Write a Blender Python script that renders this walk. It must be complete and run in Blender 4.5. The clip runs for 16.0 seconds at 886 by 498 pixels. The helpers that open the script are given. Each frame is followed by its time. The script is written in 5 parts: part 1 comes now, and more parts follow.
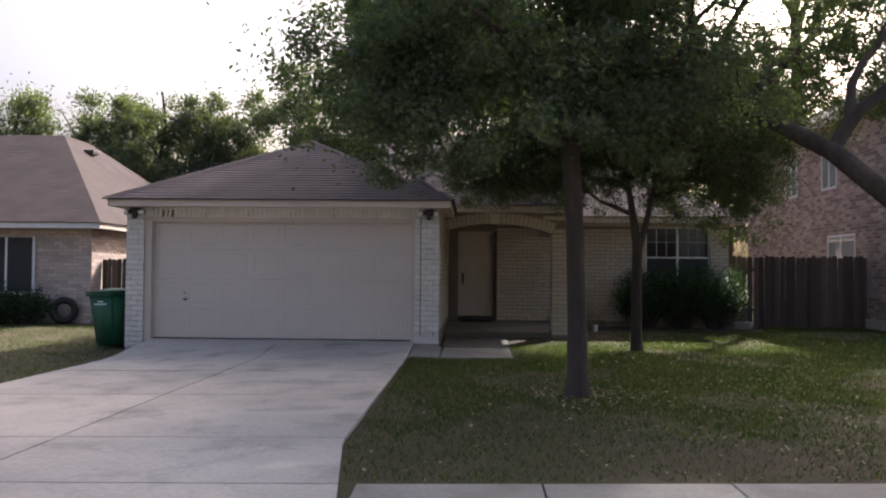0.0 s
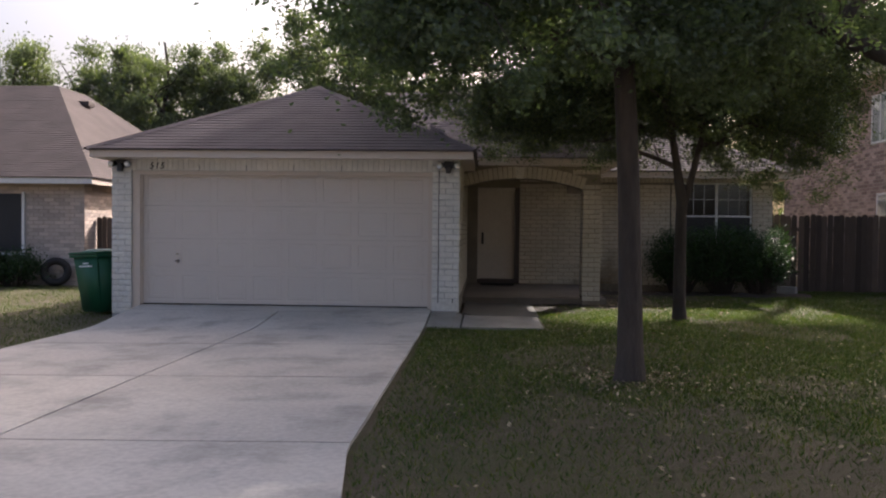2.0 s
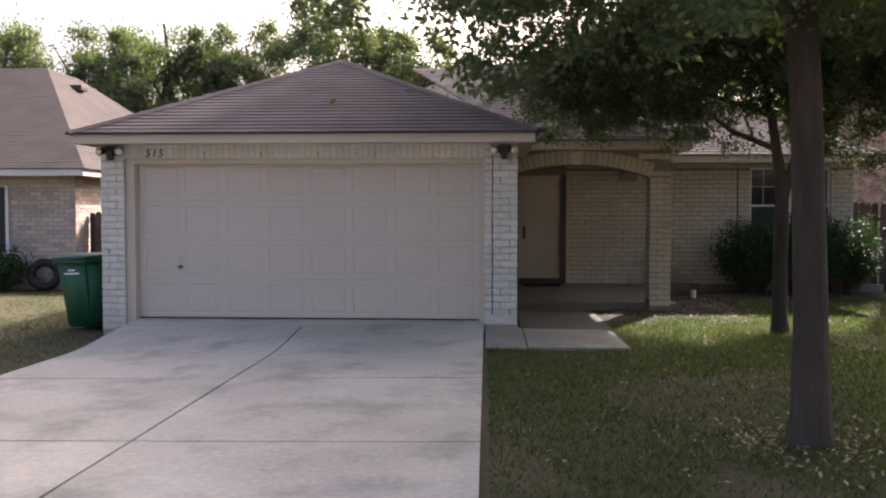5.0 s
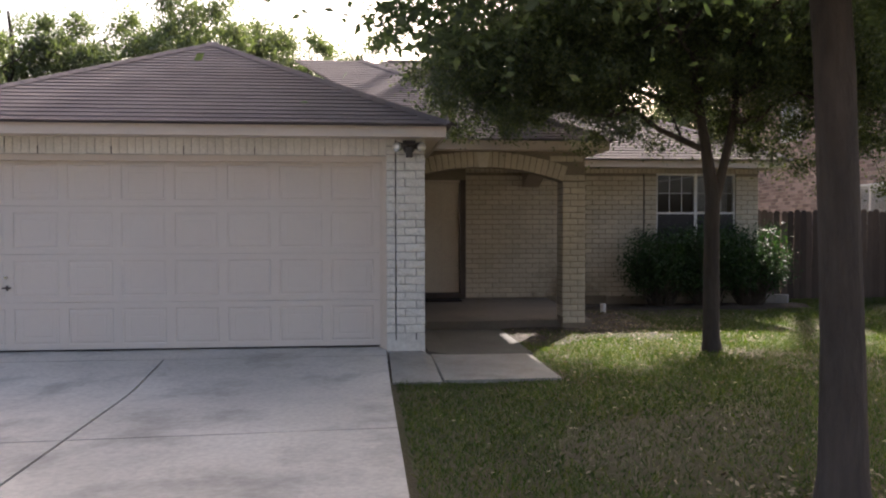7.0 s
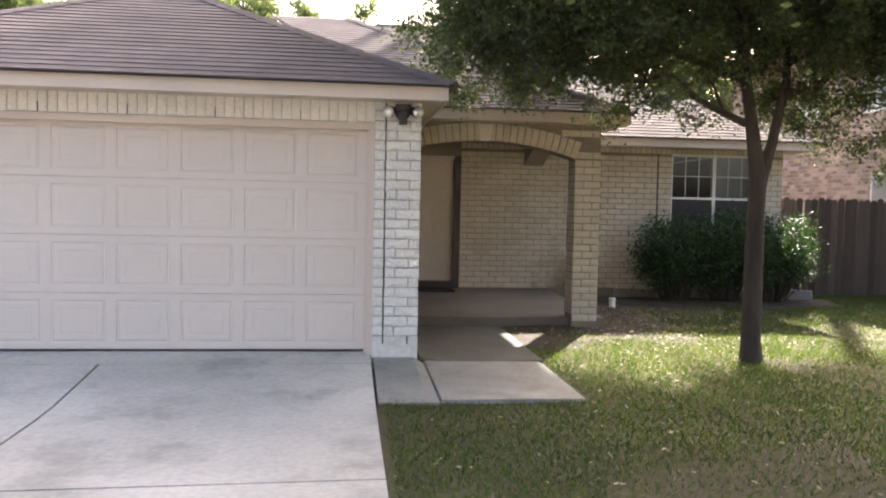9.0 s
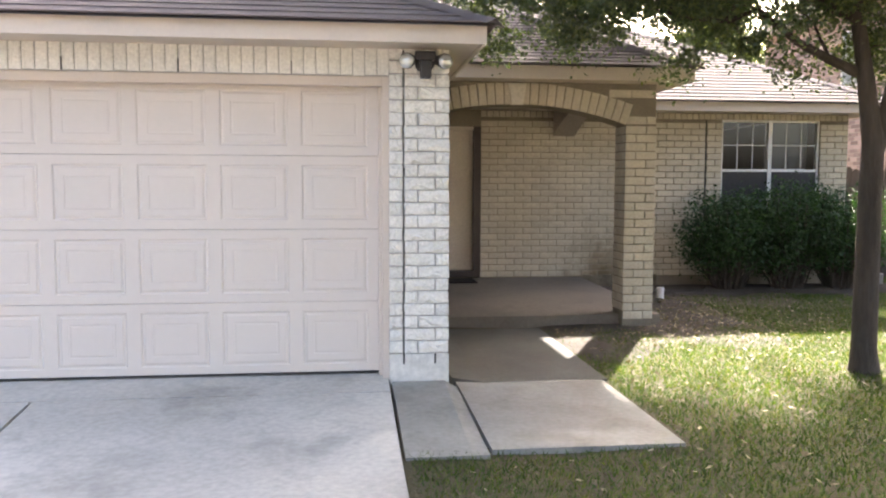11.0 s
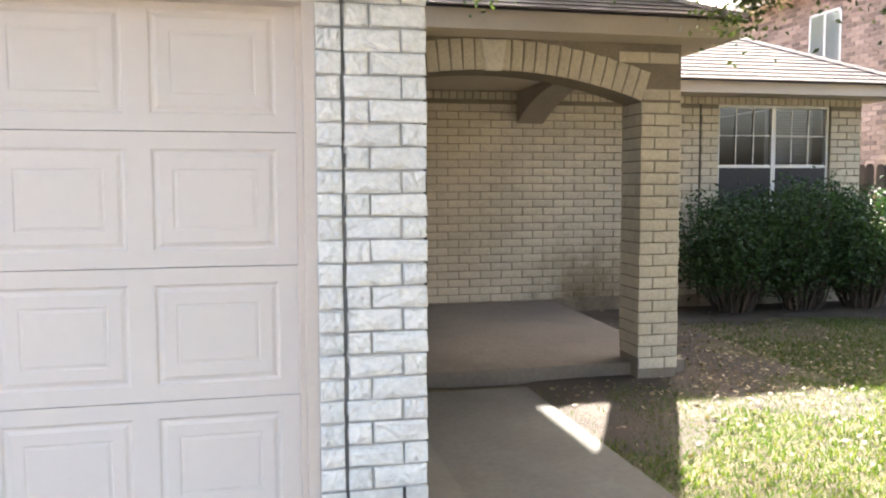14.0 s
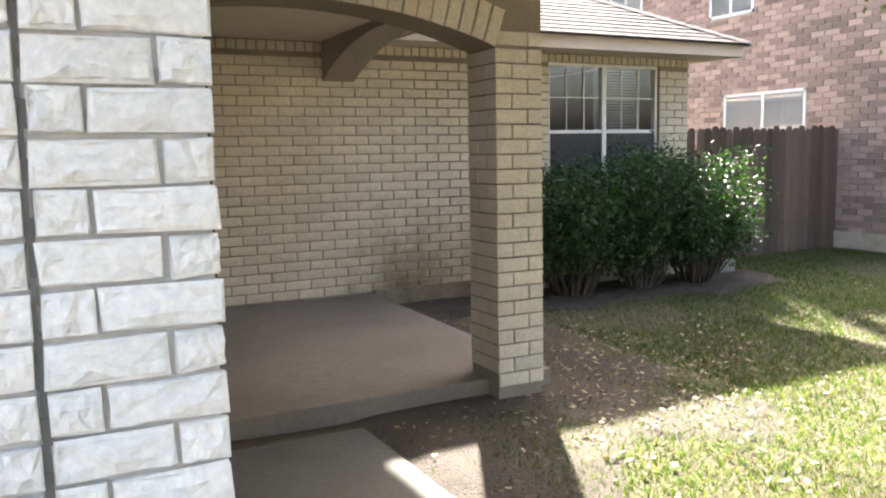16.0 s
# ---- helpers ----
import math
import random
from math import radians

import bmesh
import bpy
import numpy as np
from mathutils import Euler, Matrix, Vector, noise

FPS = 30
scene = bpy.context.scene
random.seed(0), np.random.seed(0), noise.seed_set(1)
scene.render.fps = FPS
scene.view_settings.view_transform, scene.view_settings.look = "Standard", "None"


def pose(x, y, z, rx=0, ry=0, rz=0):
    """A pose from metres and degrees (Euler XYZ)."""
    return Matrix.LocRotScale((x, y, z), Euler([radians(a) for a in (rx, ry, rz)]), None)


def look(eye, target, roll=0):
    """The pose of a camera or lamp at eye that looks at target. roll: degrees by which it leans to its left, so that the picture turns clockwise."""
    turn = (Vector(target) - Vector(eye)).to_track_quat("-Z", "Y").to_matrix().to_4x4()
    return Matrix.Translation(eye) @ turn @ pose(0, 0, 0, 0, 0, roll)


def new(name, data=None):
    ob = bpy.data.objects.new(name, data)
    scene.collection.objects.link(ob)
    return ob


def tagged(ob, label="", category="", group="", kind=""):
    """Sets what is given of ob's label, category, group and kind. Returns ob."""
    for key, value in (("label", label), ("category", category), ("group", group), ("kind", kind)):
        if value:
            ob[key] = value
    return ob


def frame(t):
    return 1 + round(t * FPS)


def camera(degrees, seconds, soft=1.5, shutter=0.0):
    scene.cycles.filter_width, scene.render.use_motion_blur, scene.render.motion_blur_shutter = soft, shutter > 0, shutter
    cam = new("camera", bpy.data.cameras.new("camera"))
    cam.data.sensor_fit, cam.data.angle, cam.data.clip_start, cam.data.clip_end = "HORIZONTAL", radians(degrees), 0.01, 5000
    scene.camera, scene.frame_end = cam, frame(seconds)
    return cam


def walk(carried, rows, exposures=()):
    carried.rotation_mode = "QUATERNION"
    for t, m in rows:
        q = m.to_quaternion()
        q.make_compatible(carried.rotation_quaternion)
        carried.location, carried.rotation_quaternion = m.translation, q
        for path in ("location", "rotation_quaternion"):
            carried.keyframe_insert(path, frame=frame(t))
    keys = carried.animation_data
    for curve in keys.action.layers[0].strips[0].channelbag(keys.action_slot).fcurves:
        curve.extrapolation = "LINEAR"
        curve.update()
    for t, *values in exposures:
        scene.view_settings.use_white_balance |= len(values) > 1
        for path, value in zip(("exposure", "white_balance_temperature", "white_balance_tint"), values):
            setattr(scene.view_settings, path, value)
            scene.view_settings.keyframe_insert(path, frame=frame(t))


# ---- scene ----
cam = camera(57.0, 16.0, soft=2.1)
PATH = [
    (0, (-0.008, -1.288, 1.307), (-0.079, 0.71, 1.364), 0.5),
    (0.5, (0.029, -0.887, 1.312), (-0.073, 1.11, 1.341), 0.3),
    (1, (-0.036, -0.542, 1.287), (-0.136, 1.456, 1.301), 0.0),
    (1.5, (-0.089, -0.133, 1.322), (-0.18, 1.865, 1.319), 0.1),
    (2, (-0.196, 0.274, 1.309), (-0.297, 2.271, 1.266), 0.6),
    (2.5, (-0.346, 0.662, 1.269), (-0.46, 2.658, 1.208), 1.1),
    (3, (-0.51, 1.059, 1.304), (-0.651, 3.052, 1.225), 0.3),
    (5.5, (-1.118, 2.773, 1.446), (-1.194, 4.771, 1.379), -0.2),
    (6, (-1.216, 3.113, 1.441), (-1.186, 5.112, 1.407), -0.4),
    (6.5, (-1.296, 3.538, 1.468), (-1.165, 5.533, 1.442), -0.3),
    (7, (-1.309, 4.087, 1.431), (-1.117, 6.077, 1.381), -0.1),
    (7.5, (-1.319, 4.472, 1.41), (-1.052, 6.453, 1.352), -0.3),
    (8, (-1.308, 4.985, 1.457), (-0.977, 6.957, 1.402), -0.6),
    (8.5, (-1.285, 5.32, 1.499), (-0.986, 7.296, 1.421), 0.6),
    (9, (-1.302, 5.685, 1.47), (-1.068, 7.669, 1.369), 1.2),
    (9.5, (-1.385, 6.174, 1.478), (-1.146, 8.155, 1.337), 1.2),
    (10, (-1.374, 6.636, 1.463), (-1.174, 8.621, 1.31), -0.1),
    (12.5, (-1.322, 8.913, 1.484), (-1.023, 10.885, 1.333), 0.7),
    (13, (-1.271, 9.367, 1.467), (-0.962, 11.337, 1.322), 0.6),
    (13.5, (-1.264, 9.753, 1.451), (-0.91, 11.716, 1.31), 0.7),
    (14, (-1.278, 10.282, 1.464), (-0.841, 12.228, 1.315), -0.2),
    (14.5, (-1.237, 10.68, 1.432), (-0.737, 12.608, 1.253), -0.1),
    (15, (-1.152, 11.113, 1.462), (-0.542, 13.009, 1.284), 0.1),
    (15.5, (-1.065, 11.563, 1.451), (-0.284, 13.393, 1.247), -0.7),
    (16, (-0.953, 11.929, 1.49), (-0.044, 13.696, 1.261), -1.1),
]
walk_rows = [(t, look(eye, target, roll)) for t, eye, target, roll in PATH]
EXPOSURES = [(0.0, 0.94, 6180, 21), (1.0, 0.95, 6220, 20.7), (2.0, 0.93, 6260, 20.3), (2.5, 1.2, 6290, 20.2), (3.0, 1.46, 6320, 20), (5.5, 1.4, 6400, 19.5), (7.0, 1.58, 6480, 18.5), (7.5, 2.15, 6540, 18), (8.0, 2.5, 6600, 17.5), (9.0, 2.68, 6660, 17), (10.0, 2.85, 6640, 16.5), (12.5, 3.42, 6560, 14), (14.0, 3.36, 6540, 13), (14.5, 3.28, 6540, 13), (15.5, 3.36, 6520, 12), (16.0, 3.44, 6500, 12)]
walk(cam, walk_rows, EXPOSURES)

# ---- light: low sun behind the house, hazy sky ----
SUN_ELEV, SUN_AZ = 36.3, 27.8        # azimuth measured from +y towards +x
world = bpy.data.worlds.new("sky")
scene.world = world
world.use_nodes = True
wn = world.node_tree
sky = wn.nodes.new("ShaderNodeTexSky")
sky.sky_type = "NISHITA"
sky.sun_disc = False
sky.sun_elevation = radians(SUN_ELEV)
sky.sun_rotation = radians(SUN_AZ)
sky.air_density, sky.dust_density, sky.ozone_density = 1.0, 10.0, 0.6
bg = wn.nodes["Background"]
bg.inputs["Strength"].default_value = 0.15
wn.links.new(sky.outputs[0], bg.inputs["Color"])
sun_data = bpy.data.lights.new("sun", "SUN")
sun_data.energy, sun_data.angle, sun_data.color = 5.0, radians(1.0), (1.0, 0.93, 0.82)
sun = new("sun", sun_data)
se, sa = radians(SUN_ELEV), radians(SUN_AZ)
sun.matrix_world = look((math.sin(sa) * math.cos(se) * 60, math.cos(sa) * math.cos(se) * 60, math.sin(se) * 60), (0, 0, 0))

# ---- materials ----


def node_mat(name, rough=0.8, metal=0.0, spec=0.5):
    m = bpy.data.materials.new(name)
    m.use_nodes = True
    b = m.node_tree.nodes["Principled BSDF"]
    b.inputs["Roughness"].default_value = rough
    b.inputs["Metallic"].default_value = metal
    b.inputs["Specular IOR Level"].default_value = spec
    return m, m.node_tree.nodes, m.node_tree.links, b


def rgb(c):
    return (c[0], c[1], c[2], 1.0)


def ramp(nodes, stops):
    r = nodes.new("ShaderNodeValToRGB")
    while len(r.color_ramp.elements) < len(stops):
        r.color_ramp.elements.new(0.5)
    for e, (p, c) in zip(r.color_ramp.elements, stops):
        e.position, e.color = p, rgb(c)
    return r


def noise_tex(nodes, links, coord, scale, detail=4.0, rough=0.55, stretch=None):
    n = nodes.new("ShaderNodeTexNoise")
    n.inputs["Scale"].default_value, n.inputs["Detail"].default_value, n.inputs["Roughness"].default_value = scale, detail, rough
    if stretch:
        mp = nodes.new("ShaderNodeMapping")
        mp.inputs["Scale"].default_value = stretch
        links.new(coord, mp.inputs["Vector"])
        coord = mp.outputs[0]
    links.new(coord, n.inputs["Vector"])
    return n


def mixed(nodes, links, kind, fac, a, b):
    x = nodes.new("ShaderNodeMix")
    x.data_type, x.blend_type = "RGBA", kind
    for sock, v in ((x.inputs[0], fac), (x.inputs[6], a), (x.inputs[7], b)):
        if hasattr(v, "node"):
            links.new(v, sock)
        elif isinstance(v, tuple):
            sock.default_value = rgb(v)
        else:
            sock.default_value = v
    return x.outputs[2]


def surface(name, base, dark, big=0.7, fine=30.0, rough=0.8, bump=0.3, bump_scale=60.0, bump_dist=0.004, vary=0.0, stain=None, stain_scale=1.3, stain_amount=0.5, stretch=None, metal=0.0, spec=0.4, island=False, grain=0.16, patch=None):
    """Painted, stone, wood or soil surface: colour at two scales, stains with their own shape, fine relief."""
    m, nodes, links, b = node_mat(name, rough, metal, spec)
    co = nodes.new("ShaderNodeNewGeometry").outputs["Position"]
    n1 = noise_tex(nodes, links, co, big, 3, stretch=stretch)
    n2 = noise_tex(nodes, links, co, fine, 5, stretch=stretch)
    r1 = ramp(nodes, [(0.35, dark), (0.65, base)])
    links.new(n1.outputs[0], r1.inputs[0])
    r2 = ramp(nodes, [(0.3, (1 - grain,) * 3), (0.7, (1 + grain * 0.35,) * 3)])
    links.new(n2.outputs[0], r2.inputs[0])
    col = mixed(nodes, links, "MULTIPLY", 1.0, r1.outputs[0], r2.outputs[0])
    if stain:
        n3 = noise_tex(nodes, links, co, stain_scale, 6, 0.65)
        r3 = ramp(nodes, [(0.5, (0, 0, 0)), (0.68, (1, 1, 1))])
        links.new(n3.outputs[0], r3.inputs[0])
        k = nodes.new("ShaderNodeMath")
        k.operation = "MULTIPLY"
        links.new(r3.outputs[0], k.inputs[0])
        k.inputs[1].default_value = stain_amount
        col = mixed(nodes, links, "MIX", k.outputs[0], col, stain)
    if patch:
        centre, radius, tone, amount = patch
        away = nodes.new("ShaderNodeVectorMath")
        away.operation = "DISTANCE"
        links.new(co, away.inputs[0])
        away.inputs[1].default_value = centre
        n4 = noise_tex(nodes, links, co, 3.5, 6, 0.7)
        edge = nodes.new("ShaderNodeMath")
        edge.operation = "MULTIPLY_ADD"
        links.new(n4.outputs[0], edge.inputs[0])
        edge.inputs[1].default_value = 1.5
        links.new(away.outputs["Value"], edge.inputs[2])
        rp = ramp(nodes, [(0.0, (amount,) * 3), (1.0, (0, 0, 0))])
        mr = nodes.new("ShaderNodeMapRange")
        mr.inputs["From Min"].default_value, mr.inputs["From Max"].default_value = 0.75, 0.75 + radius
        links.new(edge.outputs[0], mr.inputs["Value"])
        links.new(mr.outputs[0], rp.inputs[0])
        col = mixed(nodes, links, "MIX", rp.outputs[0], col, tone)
    if vary:
        if island:
            rnd = nodes.new("ShaderNodeNewGeometry").outputs["Random Per Island"]
        else:
            rnd = nodes.new("ShaderNodeObjectInfo").outputs["Random"]
        rv = ramp(nodes, [(0.0, (1 - vary, 1 - vary, 1 - vary)), (1.0, (1 + vary * 0.4, 1 + vary * 0.4, 1 + vary * 0.35))])
        links.new(rnd, rv.inputs[0])
        col = mixed(nodes, links, "MULTIPLY", 1.0, col, rv.outputs[0])
    links.new(col, b.inputs["Base Color"])
    nb = noise_tex(nodes, links, co, bump_scale, 6, 0.6, stretch=stretch)
    bp = nodes.new("ShaderNodeBump")
    bp.inputs["Strength"].default_value, bp.inputs["Distance"].default_value = bump, bump_dist
    links.new(nb.outputs[0], bp.inputs["Height"])
    links.new(bp.outputs[0], b.inputs["Normal"])
    return m


def leaf_mat(name, c_dark, c_mid, c_light, gloss=0.45, through_light=0.45):
    m, nodes, links, b = node_mat(name, gloss, 0.0, 0.4)
    rnd = nodes.new("ShaderNodeNewGeometry").outputs["Random Per Island"]
    r = ramp(nodes, [(0.0, c_dark), (0.55, c_mid), (1.0, c_light)])
    links.new(rnd, r.inputs[0])
    links.new(r.outputs[0], b.inputs["Base Color"])
    tr = nodes.new("ShaderNodeBsdfTranslucent")
    tint = mixed(nodes, links, "MULTIPLY", 1.0, r.outputs[0], (1.6, 1.9, 0.6))
    links.new(tint, tr.inputs["Color"])
    mx = nodes.new("ShaderNodeMixShader")
    mx.inputs[0].default_value = through_light
    links.new(b.outputs[0], mx.inputs[1])
    links.new(tr.outputs[0], mx.inputs[2])
    links.new(mx.outputs[0], nodes["Material Output"].inputs["Surface"])
    return m


def plain(name, c, rough=0.5, metal=0.0, spec=0.5):
    m, nodes, links, b = node_mat(name, rough, metal, spec)
    co = nodes.new("ShaderNodeNewGeometry").outputs["Position"]
    n1 = noise_tex(nodes, links, co, 14.0, 4)
    r1 = ramp(nodes, [(0.3, tuple(v * 0.85 for v in c)), (0.7, tuple(min(1, v * 1.08) for v in c))])
    links.new(n1.outputs[0], r1.inputs[0])
    links.new(r1.outputs[0], b.inputs["Base Color"])
    return m


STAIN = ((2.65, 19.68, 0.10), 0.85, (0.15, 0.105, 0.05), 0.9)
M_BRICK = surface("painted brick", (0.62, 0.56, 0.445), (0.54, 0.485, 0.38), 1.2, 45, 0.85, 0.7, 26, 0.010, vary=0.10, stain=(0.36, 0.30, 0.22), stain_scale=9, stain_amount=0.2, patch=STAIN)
M_ROCK = surface("white painted rough brick", (0.80, 0.775, 0.71), (0.74, 0.715, 0.65), 1.5, 45, 0.85, 0.8, 34, 0.010, vary=0.07, stain=(0.45, 0.43, 0.38), stain_scale=16, stain_amount=0.2)
M_LIGHT_MORTAR = surface("white painted mortar with joint shade", (0.50, 0.485, 0.455), (0.42, 0.408, 0.38), 2.0, 60, 0.95, 0.5, 90, 0.004)
M_GROOVE = plain("shaded joint filler", (0.12, 0.116, 0.105), 0.9)
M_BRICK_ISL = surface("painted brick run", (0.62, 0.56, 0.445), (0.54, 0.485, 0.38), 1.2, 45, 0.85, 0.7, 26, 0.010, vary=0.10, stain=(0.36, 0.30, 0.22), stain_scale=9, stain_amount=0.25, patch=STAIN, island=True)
# the shade of the recessed joints is put into this dark mortar colour
M_SHADED_MORTAR = surface("painted mortar with joint shade", (0.27, 0.235, 0.18), (0.21, 0.18, 0.14), 2.0, 60, 0.95, 0.5, 90, 0.004)
M_JOINT = plain("dark joint filler", (0.05, 0.048, 0.045), 0.9)
M_TRIM = surface("beige trim paint", (0.60, 0.52, 0.44), (0.56, 0.485, 0.405), 1.5, 40, 0.6, 0.15, 80, 0.002, grain=0.04)
M_DOOR = surface("beige garage door paint", (0.605, 0.544, 0.48), (0.585, 0.525, 0.463), 0.7, 25, 0.55, 0.06, 120, 0.001, grain=0.02)
M_ENTRY = surface("cream door paint", (0.58, 0.53, 0.44), (0.54, 0.48, 0.40), 1.5, 40, 0.5, 0.1, 90, 0.001)
M_BROWN = surface("dark brown frame paint", (0.06, 0.045, 0.04), (0.045, 0.034, 0.03), 2, 40, 0.5, 0.1, 80, 0.001)
M_SHINGLE = surface("brown asphalt shingle", (0.172, 0.147, 0.143), (0.142, 0.121, 0.118), 1.4, 90, 0.95, 0.8, 160, 0.004, vary=0.0, spec=0.08, island=True)
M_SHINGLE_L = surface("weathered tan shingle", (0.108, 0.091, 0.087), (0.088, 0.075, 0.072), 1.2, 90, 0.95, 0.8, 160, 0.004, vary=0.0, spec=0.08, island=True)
M_CONC = surface("driveway concrete", (0.57, 0.53, 0.465), (0.44, 0.41, 0.36), 0.55, 22, 0.9, 0.35, 130, 0.003, vary=0.06, stain=(0.17, 0.16, 0.143), stain_scale=1.25, stain_amount=0.5)
M_WALK = surface("walk concrete", (0.34, 0.325, 0.29), (0.25, 0.24, 0.215), 0.9, 26, 0.9, 0.35, 130, 0.003, vary=0.06, stain=(0.15, 0.13, 0.11), stain_scale=2.0, stain_amount=0.45)
M_WALK_REAR = surface("darker walk concrete", (0.125, 0.123, 0.108), (0.085, 0.083, 0.073), 0.9, 26, 0.9, 0.35, 130, 0.003, stain=(0.10, 0.085, 0.07), stain_scale=2.0, stain_amount=0.45)
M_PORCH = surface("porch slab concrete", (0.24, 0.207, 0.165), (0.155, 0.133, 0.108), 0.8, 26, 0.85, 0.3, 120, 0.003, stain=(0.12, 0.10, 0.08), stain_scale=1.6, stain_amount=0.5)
M_GROUND = surface("lawn soil and thatch", (0.068, 0.068, 0.024), (0.09, 0.07, 0.04), 0.35, 16, 0.95, 1.0, 40, 0.03, stain=(0.11, 0.085, 0.055), stain_scale=0.8, stain_amount=0.6)
M_SOIL = surface("bed soil", (0.075, 0.058, 0.043), (0.05, 0.04, 0.03), 2.0, 30, 0.95, 1.0, 45, 0.02)
M_ROAD = surface("asphalt", (0.055, 0.055, 0.055), (0.045, 0.045, 0.045), 0.5, 60, 0.9, 0.6, 150, 0.004)
M_BARK = surface("grey-brown bark", (0.095, 0.075, 0.06), (0.048, 0.039, 0.031), 3.0, 30, 0.95, 1.0, 22, 0.03, stretch=(1, 1, 0.25))
M_WOOD = surface("weathered fence wood", (0.13, 0.098, 0.077), (0.08, 0.06, 0.048), 1.6, 30, 0.9, 0.7, 40, 0.006, vary=0.5, stretch=(1, 1, 0.12))
M_PINK = surface("pink clay brick", (0.41, 0.31, 0.27), (0.34, 0.25, 0.218), 0.9, 40, 0.9, 0.5, 60, 0.004, vary=0.5, island=True)
M_PINK_MORTAR = surface("sandy mortar", (0.40, 0.35, 0.30), (0.34, 0.30, 0.26), 2, 50, 0.95, 0.4, 80, 0.003)
M_NBRICK = surface("buff brick", (0.58, 0.49, 0.43), (0.50, 0.415, 0.36), 0.9, 40, 0.9, 0.5, 60, 0.004, vary=0.28, island=True)
M_SIDING = surface("grey roofing", (0.30, 0.28, 0.27), (0.25, 0.235, 0.225), 1, 60, 0.9, 0.5, 120, 0.003, vary=0.2, island=True)
M_WHITE = surface("white vinyl", (0.78, 0.78, 0.76), (0.72, 0.72, 0.70), 2, 30, 0.45, 0.05, 80, 0.001)
M_BLACK = plain("black painted metal", (0.018, 0.018, 0.02), 0.45)
M_RUBBER = surface("black rubber", (0.02, 0.02, 0.02), (0.03, 0.029, 0.028), 4, 40, 0.75, 0.4, 60, 0.004)
M_GREEN = surface("green bin plastic", (0.012, 0.105, 0.05), (0.010, 0.085, 0.042), 3, 50, 0.5, 0.2, 140, 0.001)
M_LABEL = plain("white print", (0.75, 0.77, 0.75), 0.6)
M_CHROME = plain("brushed nickel", (0.62, 0.60, 0.56), 0.25, 1.0)
M_BULB = plain("silvered bulb glass", (0.72, 0.72, 0.70), 0.18, 0.6)
M_MAT = surface("dark door mat", (0.03, 0.027, 0.025), (0.02, 0.018, 0.017), 6, 90, 1.0, 1.0, 200, 0.006)
M_SCREEN = plain("dark insect screen", (0.022, 0.022, 0.024), 0.6)
M_BLIND = plain("pale blind slats", (0.55, 0.56, 0.58), 0.6)
M_CURTAIN = plain("dim room", (0.11, 0.11, 0.12), 0.9)
M_BLOCK = surface("concrete block", (0.34, 0.33, 0.31), (0.27, 0.26, 0.24), 4, 40, 0.95, 0.8, 70, 0.006)
M_STUCCO = surface("painted foundation", (0.52, 0.46, 0.37), (0.43, 0.38, 0.30), 1.6, 30, 0.9, 0.5, 60, 0.004, stain=(0.2, 0.16, 0.11), stain_scale=2.5, stain_amount=0.5)
L_OAK = leaf_mat("live oak leaf", (0.066, 0.085, 0.062), (0.092, 0.118, 0.080), (0.13, 0.155, 0.10), through_light=0.5)
L_ELM = leaf_mat("small elm leaf", (0.046, 0.064, 0.034), (0.072, 0.094, 0.05), (0.14, 0.155, 0.065), through_light=0.34)
L_FAR = leaf_mat("far foliage", (0.07, 0.082, 0.060), (0.095, 0.112, 0.078), (0.135, 0.155, 0.102), through_light=0.4)
L_BUSH = leaf_mat("glossy shrub leaf", (0.016, 0.036, 0.013), (0.024, 0.056, 0.018), (0.045, 0.09, 0.027), gloss=0.48, through_light=0.25)
L_GRASS = leaf_mat("grass blade", (0.030, 0.052, 0.010), (0.048, 0.080, 0.016), (0.115, 0.11, 0.038), gloss=0.6, through_light=0.45)
L_DEAD = leaf_mat("dry fallen leaf", (0.11, 0.08, 0.05), (0.19, 0.145, 0.09), (0.36, 0.29, 0.20), gloss=0.7, through_light=0.1)


def glass_mat():
    m, nodes, links, b = node_mat("window glass", 0.02, 0.0, 0.5)
    b.inputs["Transmission Weight"].default_value = 1.0
    b.inputs["Base Color"].default_value = (0.9, 0.93, 0.93, 1)
    b.inputs["IOR"].default_value = 1.85
    return m


M_GLASS = glass_mat()

# ---- mesh helpers ----


def box(bm, x0, x1, y0, y1, z0, z1, bevel=0.0):
    r = bmesh.ops.create_cube(bm, size=1.0, matrix=Matrix.Translation(((x0 + x1) / 2, (y0 + y1) / 2, (z0 + z1) / 2)) @ Matrix.Diagonal((x1 - x0, y1 - y0, z1 - z0, 1)))
    if bevel:
        es = list({e for v in r["verts"] for e in v.link_edges})
        bmesh.ops.bevel(bm, geom=es, offset=bevel, segments=2, affect="EDGES", profile=0.7)


def cyl(bm, a, b, r0, r1=None, n=12):
    a, b = Vector(a), Vector(b)
    d = b - a
    q = d.to_track_quat("Z", "Y").to_matrix().to_4x4()
    bmesh.ops.create_cone(bm, cap_ends=True, segments=n, radius1=r0, radius2=r0 if r1 is None else r1, depth=d.length, matrix=Matrix.Translation((a + b) / 2) @ q)


def finish(bm, name, material, smooth=False):
    me = bpy.data.meshes.new(name)
    bm.to_mesh(me)
    bm.free()
    me.materials.append(material)
    if smooth:
        me.polygons.foreach_set("use_smooth", [True] * len(me.polygons))
    return me


def part(name, bm, material, parent=None, label="", smooth=False):
    ob = new(name, finish(bm, name, material, smooth))
    if parent is not None:
        ob.parent = parent
    return tagged(ob, label)


